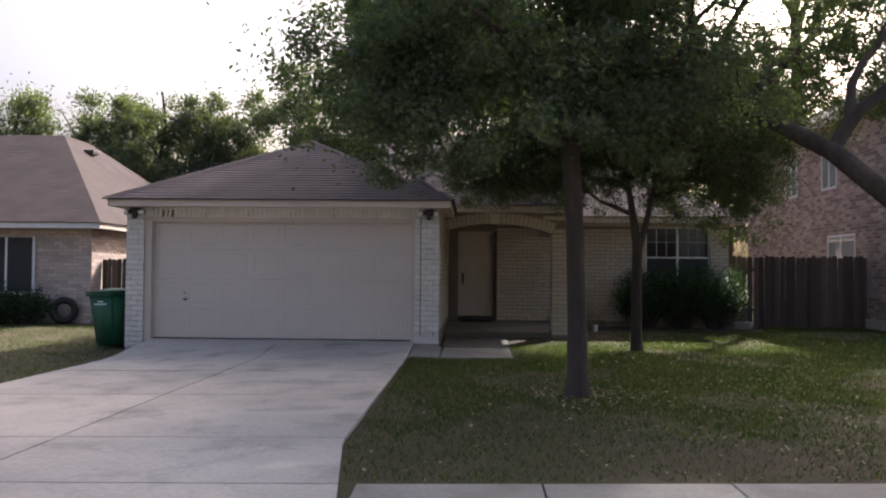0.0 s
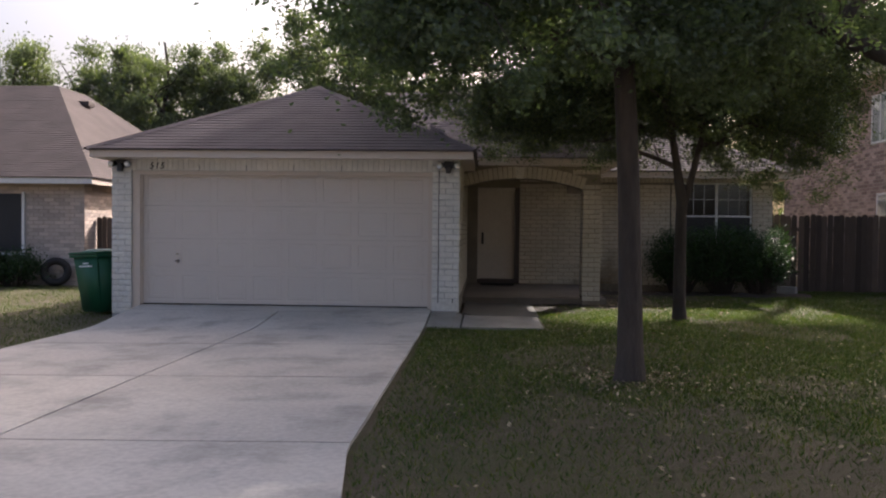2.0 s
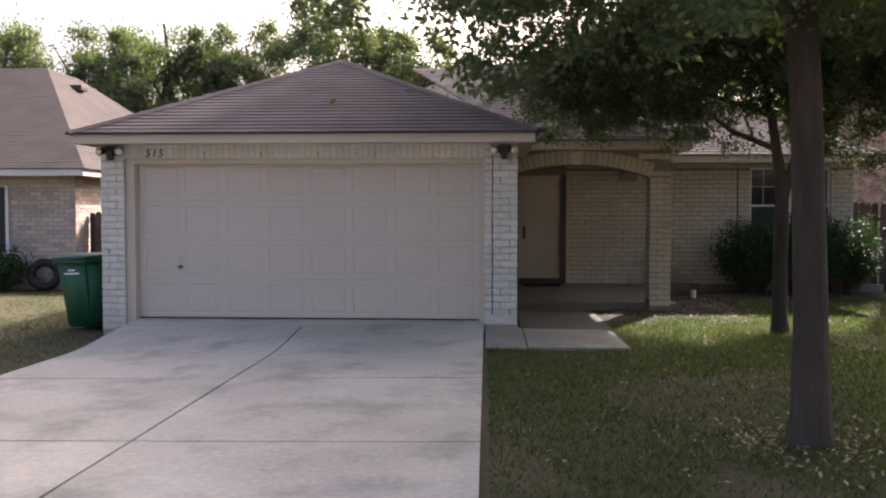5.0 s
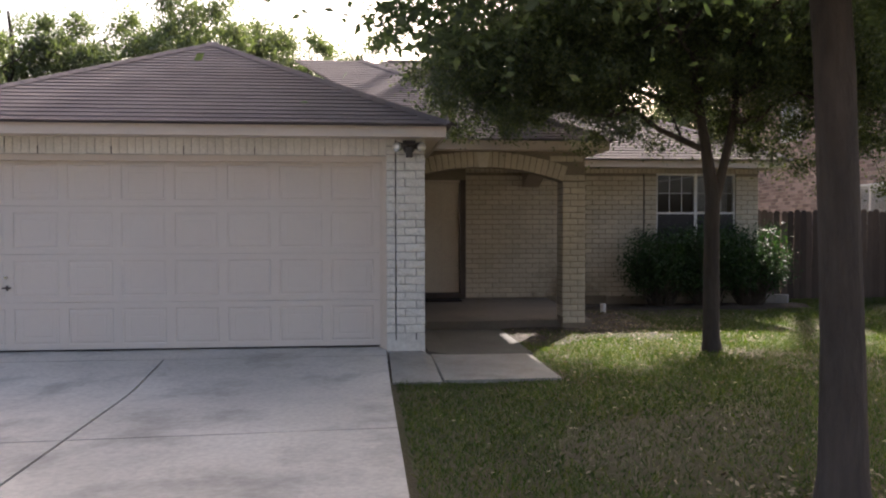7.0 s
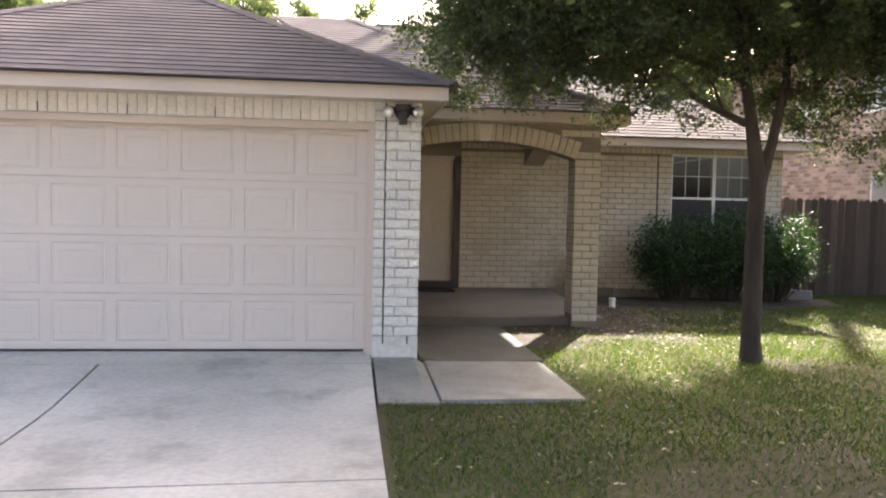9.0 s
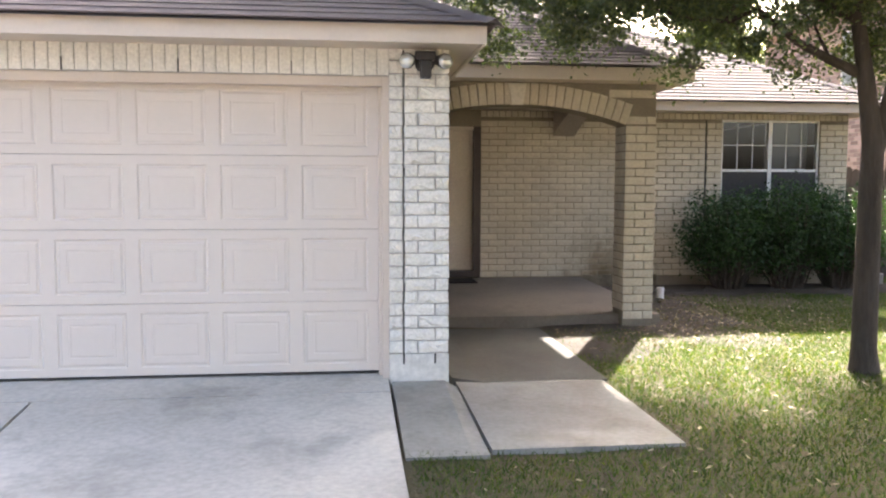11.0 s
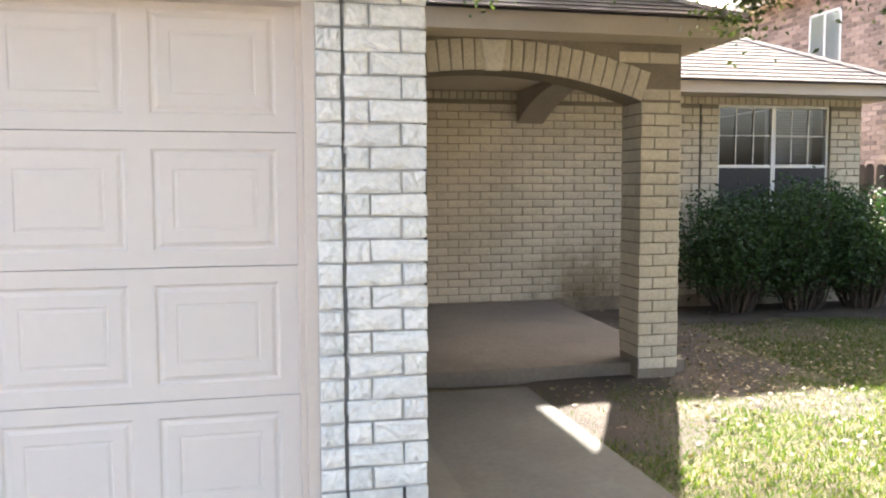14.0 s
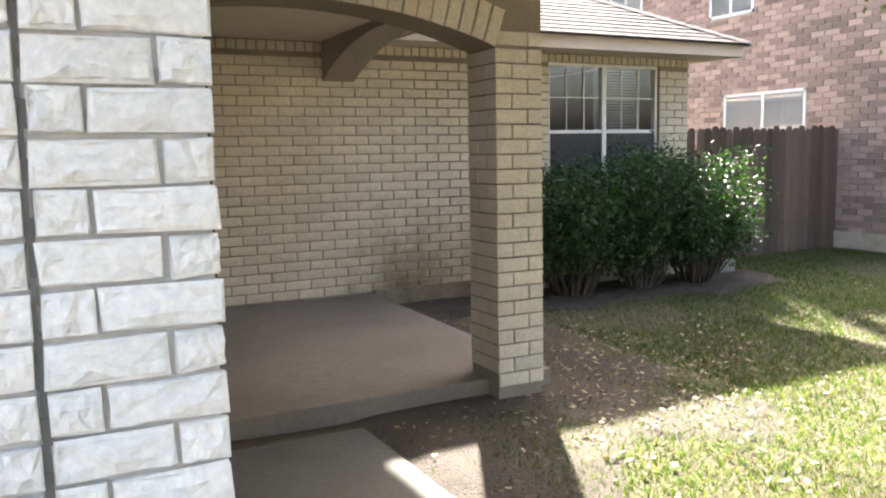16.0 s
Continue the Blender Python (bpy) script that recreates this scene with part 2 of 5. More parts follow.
def solid(name, dims, material, parent=None, label="", bevel=0.0):
    bm = bmesh.new()
    box(bm, *dims, bevel=bevel)
    return part(name, bm, material, parent, label)


def thing(name, label, category, at=(0, 0, 0), group="", kind=""):
    ob = new(name)
    ob.location = at
    return tagged(ob, label, category, group, kind)


def np_mesh(name, verts, faces, material, smooth=False):
    """A mesh from arrays of corners and of equal-sided faces."""
    me = bpy.data.meshes.new(name)
    n, k = faces.shape
    me.vertices.add(len(verts))
    me.vertices.foreach_set("co", verts.astype(np.float32).ravel())
    me.loops.add(n * k)
    me.loops.foreach_set("vertex_index", faces.astype(np.int32).ravel())
    me.polygons.add(n)
    me.polygons.foreach_set("loop_start", np.arange(0, n * k, k, dtype=np.int32))
    me.polygons.foreach_set("use_smooth", np.full(n, smooth, dtype=bool))
    me.update(calc_edges=True)
    me.materials.append(material)
    return me


def prisms(corners, thick):
    """Boxes on many quads: corners (n, 4, 3), each thickened along its own normal by thick at corners 0, 1 and nothing at 2, 3."""
    c = np.asarray(corners, dtype=float)
    nrm = np.cross(c[:, 1] - c[:, 0], c[:, 3] - c[:, 0])
    nrm /= np.linalg.norm(nrm, axis=1)[:, None] + 1e-9
    t = np.asarray(thick)[None, :, None] if np.ndim(thick) == 1 else thick
    top = c + nrm[:, None, :] * t
    v = np.concatenate([c, top], axis=1).reshape(-1, 3)
    base = np.arange(len(c))[:, None, None] * 8
    f = np.array([[4, 5, 6, 7], [0, 1, 5, 4], [1, 2, 6, 5], [3, 0, 4, 7]])[None] + base
    return v, f.reshape(-1, 4)


BL, BH, COURSE, JOINT = 0.252, 0.0835, 0.0945, 0.0110


def unit_brick(name, material, seed=0, rough=0.0):
    """Front face towards -y, one metre long, high and deep; the face is a small grid, hewn unevenly, with worn edges."""
    rng = random.Random(seed)
    bm = bmesh.new()
    nx, nz = (6, 3) if rough else (2, 1)
    cx, cz = 0.025, 0.07
    back = [bm.verts.new(p) for p in ((0, 1, 0), (1, 1, 0), (1, 1, 1), (0, 1, 1))]
    jit = 0.03 if rough > 0.1 else 0.012 * (rough > 0)
    mid = [bm.verts.new((p[0] + rng.uniform(-jit, jit), 0.42, p[1] + rng.uniform(-2 * jit, 2 * jit))) for p in ((0, 0), (1, 0), (1, 1), (0, 1))]
    grid = [[bm.verts.new((cx + (1 - 2 * cx) * i / nx + (rng.uniform(-0.03, 0.03) if 0 < i < nx else rng.uniform(-jit, jit)), (0.16 if i in (0, nx) or k in (0, nz) else 0.0) * (rough > 0) + rng.uniform(-rough, rough) + 0.05, cz + (1 - 2 * cz) * k / nz + rng.uniform(-0.05, 0.05) * (rough > 0))) for i in range(nx + 1)] for k in range(nz + 1)]
    for i in range(nx):
        for k in range(nz):
            bm.faces.new((grid[k][i], grid[k][i + 1], grid[k + 1][i + 1], grid[k + 1][i]))
    for i in range(4):
        j = (i + 1) % 4
        bm.faces.new((back[i], back[j], mid[j], mid[i]))
    edges = [[grid[0][i] for i in range(nx + 1)], [grid[k][nx] for k in range(nz + 1)], [grid[nz][i] for i in range(nx, -1, -1)], [grid[k][0] for k in range(nz, -1, -1)]]
    for i, line in enumerate(edges):
        bm.faces.new([mid[i], mid[(i + 1) % 4]] + line[::-1])
    bmesh.ops.triangulate(bm, faces=[f for f in bm.faces if len(f.verts) > 4])
    bmesh.ops.recalc_face_normals(bm, faces=bm.faces)
    return finish(bm, name, material)


def runs(x0, x1, z0, z1, openings, seed, first=0.0):
    """Bricks (x, z, length) of a running bond between x0 and x1, cut round openings (x0, x1, z0, z1)."""
    rng = random.Random(seed)
    out, row, z = [], 0, z0
    while z + BH <= z1 + 0.02:
        spans = [(x0, x1)]
        for ox0, ox1, oz0, oz1 in openings:
            if z + BH > oz0 + 0.01 and z < oz1 - 0.01:
                spans = [s for a, b in spans for s in ((a, min(b, ox0)), (max(a, ox1), b)) if s[1] - s[0] > 0.03]
        for a, b in spans:
            x = x0 + first - (BL + JOINT) * (0.5 if row % 2 else 0.0) - (BL + JOINT)
            while x < b:
                l, r = max(x, a), min(x + BL, b)
                if r - l > 0.035:
                    out.append((l, z + rng.uniform(-0.001, 0.001), r - l))
                x += BL + JOINT
        z += COURSE
        row += 1
    return out


def lay(parent, bricks, m, unit, deep=0.02):
    """One object a brick, in the frame m whose x runs along the wall and whose -y faces out."""
    rng = random.Random(len(bricks))
    for x, z, l in bricks:
        ob = new("brick", rng.choice(unit))
        ob.parent = parent
        off = rng.uniform(-0.0015, 0.0025)
        ob.matrix_world = m @ Matrix.Translation((x, -deep + off, z)) @ Matrix.Diagonal((l, deep, BH, 1))


def lay_joined(parent, name, bricks, m, material, deep=0.012, high=None, label=""):
    """The rest of a wall's bricks as one mesh."""
    q = []
    h = BH if high is None else high
    for x, z, l in bricks:
        q.append([(x, 0, z), (x + l, 0, z), (x + l, 0, z + h), (x, 0, z + h)])
    c = np.array(q)
    shrink = c.copy()
    mid = c.mean(axis=1, keepdims=True)
    shrink = c + np.sign(mid - c) * 0.004
    shrink[:, :, 1] = -deep
    v = np.concatenate([c, shrink], axis=1).reshape(-1, 3)
    base = np.arange(len(c))[:, None, None] * 8
    f = (np.array([[4, 5, 6, 7], [0, 1, 5, 4], [1, 2, 6, 5], [2, 3, 7, 6], [3, 0, 4, 7]])[None] + base).reshape(-1, 4)
    v = np.c_[v, np.ones(len(v))] @ np.array(m.transposed())
    ob = new(name, np_mesh(name, v[:, :3], f, material))
    ob.parent = parent
    return tagged(ob, label, kind="stuff")


def shingles(name, a, b, c, d, material, parent, label="", exposure=0.142, tab=1.3, seed=1, lap=0.011):
    """Rows of shingle tabs on the slope with eave a to b and top d to c, over a solid deck."""
    rng = np.random.default_rng(seed)
    a, b, c, d = (np.array(p, dtype=float) for p in (a, b, c, d))
    length = np.linalg.norm((c + d) / 2 - (a + b) / 2)
    rows = max(2, int(round(length / exposure)))
    quads = []
    for i in range(rows):
        v0, v1 = i / rows, (i + 1) / rows
        l0, r0, l1, r1 = a + (d - a) * v0, b + (c - b) * v0, a + (d - a) * v1, b + (c - b) * v1
        w = np.linalg.norm(r0 - l0)
        n = max(1, int(round(w / tab)))
        cuts = np.clip((np.arange(n + 1) + np.r_[0, rng.uniform(-0.3, 0.3, max(0, n - 1)), 0][: n + 1]) / n, 0, 1) if n > 1 else np.array([0.0, 1.0])
        for k in range(n):
            p, q = cuts[k], cuts[k + 1] - 0.0
            quads.append([l0 + (r0 - l0) * p, l0 + (r0 - l0) * q, l1 + (r1 - l1) * q, l1 + (r1 - l1) * p])
    q = np.array(quads)
    t = np.tile(np.array([lap, lap, 0.002, 0.002]), (len(q), 1)) * rng.uniform(0.95, 1.05, (len(q), 1))
    v, f = prisms(q, t[:, :, None])
    ob = new(name, np_mesh(name, v, f, material))
    if parent is not None:
        ob.parent = parent
    tagged(ob, label)
    return ob


def ground_z(x, y):
    """Height of the lot: nearly level, falling a little to the street and to the side of the drive."""
    x, y = np.asarray(x, dtype=float), np.asarray(y, dtype=float)
    z = -0.115 - 0.07 * np.clip((4.0 - y) / 5.0, 0, 1) - 0.075 * np.clip((-1.0 - x) / 5.5, 0, 1)
    z = z + 0.085 * np.clip((x + 1.0) / 4.6, 0, 1) * np.clip((9.0 - y) / 4.0, 0, 1)
    return z + 0.05 * np.clip((y - 16.8) / 1.9, 0, 1)


def drive_z(x, y):
    g = ground_z(x, y) + 0.03
    y = np.asarray(y, dtype=float)
    k = np.clip((y - 12.0) / 1.5, 0, 1)
    return g * (1 - k) + 0.012 * k + 0.025 * np.clip((y - 13.55) / 0.2, 0, 1)

# ---- ground, drive, walks ----


def sheet(name, xs, ys, zf, material, label="", thick=0.0, kind="structure", parent=None):
    """A slab or sheet over a grid; with a thickness it also gets sides."""
    X, Y = np.meshgrid(xs, ys)
    Z = zf(X, Y)
    nx, ny = len(xs), len(ys)
    v = np.stack([X.ravel(), Y.ravel(), Z.ravel()], axis=1)
    i = (np.arange(ny - 1)[:, None] * nx + np.arange(nx - 1)[None]).ravel()
    f = np.stack([i, i + 1, i + 1 + nx, i + nx], axis=1)
    if thick:
        rim = list(range(nx)) + [nx * k + nx - 1 for k in range(1, ny)] + [nx * (ny - 1) + k for k in range(nx - 2, -1, -1)] + [nx * k for k in range(ny - 2, 0, -1)]
        low = v[rim] - np.array([0, 0, thick])
        n0, m = len(v), len(rim)
        v = np.concatenate([v, low])
        a = np.array(rim)
        b = np.roll(a, -1)
        la = n0 + np.arange(m)
        lb = np.roll(la, -1)
        f = np.concatenate([f, np.stack([la, lb, b, a], axis=1)])
    ob = new(name, np_mesh(name, v, f, material))
    if parent is not None:
        ob.parent = parent
    return tagged(ob, label, kind=kind)


def lawn_z(x, y):
    bumpy = 0.012 * np.sin(x * 3.1 + y * 1.7) * np.cos(y * 2.3 - x * 0.9)
    z = ground_z(x, y) + bumpy
    paved = ((x > -5.8) & (x < -1.2) & (y > -2.8) & (y < 13.4)) | ((x > -0.9) & (x < 0.55) & (y > 12.4) & (y < 16.1))
    road = y < -3.1
    return np.where(road, -0.42, np.where(paved, z - 0.08, z))


gx = np.unique(np.concatenate([np.linspace(-400, -30, 8), np.linspace(-30, -8, 23), np.linspace(-8, 8, 97), np.linspace(8, 30, 23), np.linspace(30, 400, 8)]))
gy = np.unique(np.concatenate([np.linspace(-300, -20, 6), np.linspace(-20, -4, 10), np.linspace(-4, 22, 157), np.linspace(22, 60, 20), np.linspace(60, 700, 8)]))
tagged(sheet("ground", gx, gy, lawn_z, M_GROUND, "patchy green and brown lawn with fallen leaves"), category="lawn")
tagged(sheet("road", np.array([-300.0, -40, 0, 40, 300]), np.array([-11.0, -7, -3.05]), lambda x, y: x * 0 - 0.30, M_ROAD, "grey asphalt street along the kerb", 0.15), category="road")
kerb = bmesh.new()
box(kerb, -60, -6.9, -3.05, -2.9, -0.34, -0.17, 0.02)
box(kerb, -0.3, 60, -3.05, -2.9, -0.34, -0.17, 0.02)
tagged(part("kerb", kerb, M_WALK), "pale concrete kerb along the street", "kerb", kind="structure")

drive = thing("driveway", "stained grey concrete driveway in large slabs", "driveway", kind="structure")
XC, XL, XR = -3.51, -5.98, -1.05


def drive_right(y):
    """The drive widens from its straight edge towards the street."""
    return XR + 0.19 * min(1.6, max(0.0, (5.45 - y) / 1.4))


def drive_slab(x0, y0, x1, y1, flared=False):
    """One slab of the drive; its right side may follow the flare."""
    g = 0.011
    ob = sheet("slab", np.linspace(x0 + g, x1 - g, 9), np.linspace(y0 + g, y1 - g, 9), drive_z, M_CONC, thick=0.12, kind="", parent=drive)
    if flared:
        for v in ob.data.vertices:
            v.co.x += (drive_right(v.co.y) - XR) * (v.co.x - x0) / (x1 - x0)
    return ob


for y0, y1 in ((-2.9, -0.6), (-0.6, 1.6), (1.6, 4.08), (4.08, 5.58), (5.58, 8.0), (8.0, 10.28), (10.28, 13.30)):
    drive_slab(XL, y0, XC, y1)
    drive_slab(XC, y0, XR, y1, y0 < 5.5)
sheet("slab", np.linspace(XL + 0.01, XR - 0.01, 15), np.linspace(13.305, 13.78, 6), drive_z, M_CONC, thick=0.12, kind="", parent=drive)
sheet("joint_bed", np.linspace(XL, XR, 5), np.linspace(-2.9, 13.6, 34), lambda x, y: drive_z(x, y) - 0.07, M_JOINT, "dark filler in the slab joints", kind="", parent=drive)
walkway = thing("walkway", "grey concrete entry walk beside the garage", "walkway", kind="structure")
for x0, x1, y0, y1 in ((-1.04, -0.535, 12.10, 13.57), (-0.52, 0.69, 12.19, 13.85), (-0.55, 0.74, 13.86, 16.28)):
    # the rear slab gets a darker concrete than the two front ones
    sheet("slab", np.linspace(x0 + 0.006, x1 - 0.006, 6), np.linspace(y0 + 0.006, y1 - 0.006, 6), lambda x, y: -0.088 + 0.095 * np.clip((y - 12.2) / 1.3, 0, 1) * np.clip((-0.5 - x) / 0.1, 0, 1), M_WALK if y0 < 13.7 else M_WALK_REAR, thick=0.14, kind="", parent=walkway)
sidewalk = thing("sidewalk", "pale concrete pavement with tooled joints", "pavement", kind="structure")
sx = -0.76
while sx < 24:
    sheet("slab", np.linspace(sx + 0.008, sx + 1.212, 4), np.linspace(2.60, 4.08, 4), lambda x, y: ground_z(x, y) + 0.025, M_WALK, thick=0.1, kind="", parent=sidewalk)
    sx += 1.22
sx = -6.0
while sx > -22:
    sheet("slab", np.linspace(sx - 1.212, sx - 0.008, 4), np.linspace(2.60, 4.08, 4), lambda x, y: ground_z(x, y) + 0.025, M_WALK, thick=0.1, kind="", parent=sidewalk)
    sx -= 1.22
sheet("bed", np.linspace(2.2, 7.1, 24), np.linspace(18.25, 19.68, 10), lambda x, y: ground_z(x, y) + 0.012 + 0.03 * np.sin(np.clip((y - 18.25) / 1.43, 0, 1) * 3.14) + 0.01 * np.sin(x * 7) * np.cos(y * 9) - 0.06 * np.clip((18.6 + 0.16 * np.sin(x * 2.9) + 0.09 * np.sin(x * 7.3) - y) / 0.12, 0, 1), M_SOIL, "bare brown soil bed under the window")

M_DARK_BASE = surface("dark blotched foundation", (0.24, 0.20, 0.145), (0.15, 0.125, 0.09), 2.5, 30, 0.9, 0.5, 60, 0.004, stain=(0.06, 0.06, 0.035), stain_scale=4, stain_amount=0.6)


def soil_z(x, y):
    edge = np.minimum(np.minimum(x - 0.74, 3.1 + 0.2 * np.sin(y * 5) - x), np.minimum(y - 14.7 - 0.3 * np.sin(x * 4.0) - 0.25 * (x - 0.7), 18.4 - y))
    return lawn_z(x, y) + 0.014 * np.clip(edge / 0.15, -3, 1)


sheet("soil_patch", np.linspace(0.72, 3.4, 44), np.linspace(14.5, 18.5, 54), soil_z, M_SOIL, "bare brown soil by the porch column")

# ---- the house: garage, porch, main wall ----
ZE0, ZE1 = 2.465, 2.585    # garage fascia bottom and top
ZP0, ZP1 = 2.60, 2.735     # porch and main fascia bottom and top
FY, BY = 13.60, 19.69      # garage front, main front wall
house = thing("house", "single-storey cream painted brick house with brown shingle roof", "house")


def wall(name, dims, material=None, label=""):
    return solid(name, dims, material or M_SHADED_MORTAR, house, label)


pillar_r = wall("pillar", (-1.05, -0.615, FY, 13.95, -0.2, ZE0 + 0.02), M_LIGHT_MORTAR, label="white painted brick pillar beside the garage door")
pillar_l = wall("pillar", (-6.40, -6.07, FY, 13.95, -0.2, ZE0 + 0.02), M_LIGHT_MORTAR, label="white painted brick pillar beside the bin")
header = wall("header", (-6.07, -1.05, FY, 13.95, 2.275, ZE0 + 0.02), M_LIGHT_MORTAR, label="row of upright cream bricks over the garage door")
side_wall = wall("garage_side_wall", (-0.80, -0.615, 13.95, BY, -0.2, ZP0 + 0.02))
wall("garage_left_wall", (-6.40, -6.20, 13.95, 30.6, -0.2, ZE0 + 0.02))
wall("rear_wall", (-6.40, 6.50, 30.6, 30.8, -0.2, ZE0 + 0.02))
wall("end_wall", (6.30, 6.50, BY + 0.2, 30.6, -0.2, ZP0 + 0.02))
DX0, DX1, DZ0, DZ1 = -0.36, 0.635, 0.17, 2.36
WX0, WX1, WZ0, WZ1 = 4.42, 6.045, 0.92, 2.51
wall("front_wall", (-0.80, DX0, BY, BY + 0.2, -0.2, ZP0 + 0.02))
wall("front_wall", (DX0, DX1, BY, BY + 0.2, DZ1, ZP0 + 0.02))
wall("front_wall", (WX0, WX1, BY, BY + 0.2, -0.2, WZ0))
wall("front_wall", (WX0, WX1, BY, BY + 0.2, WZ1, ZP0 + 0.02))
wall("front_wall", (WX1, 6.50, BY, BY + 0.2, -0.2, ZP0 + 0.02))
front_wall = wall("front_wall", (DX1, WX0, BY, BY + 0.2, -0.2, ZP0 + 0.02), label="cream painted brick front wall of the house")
part_bm = bmesh.new()
box(part_bm, 4.2, 6.5, BY - 0.022, BY - 0.002, -0.2, 0.50, 0.006)
part("foundation", part_bm, M_STUCCO, house, "stained painted concrete foundation strip")
# low strip, darker than the rest of the foundation
solid("foundation", (2.23, 3.4, BY - 0.04, BY - 0.023, -0.2, 0.12), M_DARK_BASE, house, "dark stained foundation strip", 0.004)
column = wall("column", (1.725, 2.065, 16.375, 16.72, -0.2, 2.16), label="square cream brick porch column")

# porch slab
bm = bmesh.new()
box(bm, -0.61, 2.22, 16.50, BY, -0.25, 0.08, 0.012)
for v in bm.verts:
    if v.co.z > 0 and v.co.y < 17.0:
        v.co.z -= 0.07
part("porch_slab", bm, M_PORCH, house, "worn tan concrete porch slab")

# porch arch: a ring of upright bricks and the wall over it
ACX, AR_IN = 0.486, 3.72
AZC = 2.366 - AR_IN        # centre of the arch's circle
AY0, AY1 = 16.375, 16.72
A_X0, A_X1 = -0.612, 1.725


def arc_z(x, r):
    return AZC + math.sqrt(max(0.0, r * r - (x - ACX) ** 2))


def arched_wall(name, x0, x1, y0, y1, top, zf, material, along="x", label="", n=28):
    """A wall whose underside follows zf, along x or along y."""
    bm = bmesh.new()
    ring = []
    for i in range(n + 1):
        u = (x0 if along == "x" else y0) + ((x1 - x0) if along == "x" else (y1 - y0)) * i / n
        z = zf(u)
        if along == "x":
            ring.append([bm.verts.new(p) for p in ((u, y0, z), (u, y1, z), (u, y1, top), (u, y0, top))])
        else:
            ring.append([bm.verts.new(p) for p in ((x0, u, z), (x1, u, z), (x1, u, top), (x0, u, top))])
    for r0, r1 in zip(ring, ring[1:]):
        for k in range(4):
            j = (k + 1) % 4
            bm.faces.new((r0[k], r0[j], r1[j], r1[k]))
    bm.faces.new(ring[0])
    bm.faces.new(ring[-1])
    bmesh.ops.recalc_face_normals(bm, faces=bm.faces)
    return part(name, bm, material, house, label)


arch_wall = arched_wall("arch_wall", A_X0, A_X1, AY0, AY1, ZP0 + 0.02, lambda x: arc_z(x, AR_IN), M_SHADED_MORTAR, label="shallow brick arch over the porch")
solid("arch_end", (A_X1, 2.065, AY0, AY1, 2.16, ZP0 + 0.02), M_SHADED_MORTAR, house)
SYC, SR = (16.72 + BY) / 2, 3.6


def side_z(y):
    return 2.565 - SR + math.sqrt(max(0.0, SR * SR - (y - SYC) ** 2)) - 0.02


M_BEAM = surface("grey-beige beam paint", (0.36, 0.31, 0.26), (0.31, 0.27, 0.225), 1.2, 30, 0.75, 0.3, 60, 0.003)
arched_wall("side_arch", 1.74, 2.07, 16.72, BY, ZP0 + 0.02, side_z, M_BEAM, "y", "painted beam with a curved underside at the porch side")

# ceilings and soffits
solid("porch_ceiling", (-0.60, 1.74, 16.72, BY, 2.61, 2.63), M_TRIM, house)
for dims in ((-6.57, -0.42, 13.24, 13.95, 2.47, 2.49), (-0.62, -0.42, 13.952, 16.0, 2.47, 2.49), (-0.40, 2.30, 15.99, 16.40, 2.605, 2.625), (2.065, 2.30, 16.40, 19.2, 2.605, 2.625), (2.30, 6.86, 19.19, 19.70, 2.605, 2.625), (6.50, 6.86, 19.70, 30.9, 2.605, 2.625), (-6.57, -6.4, 13.95, 30.9, 2.47, 2.49)):
    solid("soffit", dims, M_TRIM, house)
for x0, x1, y0, y1, z0, z1 in ((-6.60, -0.39, 13.21, 13.235, ZE0 - 0.01, ZE1), (-0.415, -0.39, 13.235, 15.96, ZE0 - 0.01, ZE1), (-0.39, 2.33, 15.965, 15.99, ZP0 - 0.01, ZP1), (2.305, 2.33, 15.99, 19.16, ZP0 - 0.01, ZP1), (2.33, 6.89, 19.165, 19.19, ZP0 - 0.01, ZP1), (6.865, 6.89, 19.19, 30.9, ZP0 - 0.01, ZP1), (-6.60, -6.575, 13.235, 30.9, ZE0 - 0.01, ZE1)):
    solid("fascia", (x0, x1, y0, y1, z0, z1), M_TRIM, house, "beige painted fascia board", 0.003)

# roofs
RZ, RP = ZE1 + 0.005, ZP1 + 0.005
PG = 0.487
gx0, gx1, gy0 = -6.65, -0.335, 13.16
gmid, ghalf = (gx0 + gx1) / 2, (gx1 - gx0) / 2
apex = (gmid, gy0 + ghalf, RZ + PG * ghalf)
my0, my1, mx0, mx1 = 19.11, 31.0, -6.65, 6.95
mh = (my1 - my0) / 2
rz_main = RP + 0.5 * mh
back = (gmid, my0 + ghalf + 0.1, apex[2])


def deck(name, pts):
    bm = bmesh.new()
    bm.faces.new([bm.verts.new((p[0], p[1], p[2] - 0.02)) for p in pts])
    return part(name, bm, M_SHINGLE, house)


def slope(a, b, c, d, seed, label="", mat=None):
    deck("roof_deck", [a, b, c, d] if d != c else [a, b, c])
    shingles("shingle_slope", a, b, c, d, mat or M_SHINGLE, house, label, seed=seed)


slope((gx0, gy0, RZ), (gx1, gy0, RZ), apex, apex, 2, "brown shingles over the garage")
slope((gx1, gy0, RZ), (gx1, my0 + 0.1, RZ), back, apex, 3)
slope((gx0, my0 + 3.0, RZ), (gx0, gy0, RZ), apex, back, 4)
PP = 0.5
px1, py0, ps = 2.38, 15.92, 3.7
ptop = (px1 - ps, py0 + ps, RP + PP * ps)
slope((-0.33, py0, RP), (px1, py0, RP), ptop, (-2.6, py0 + ps, RP + PP * ps), 5, "brown shingles over the porch")
slope((px1, py0, RP), (px1, my0 + 0.3, RP), (px1 - ps, my0 + ps + 0.6, RP + PP * ps), ptop, 6)
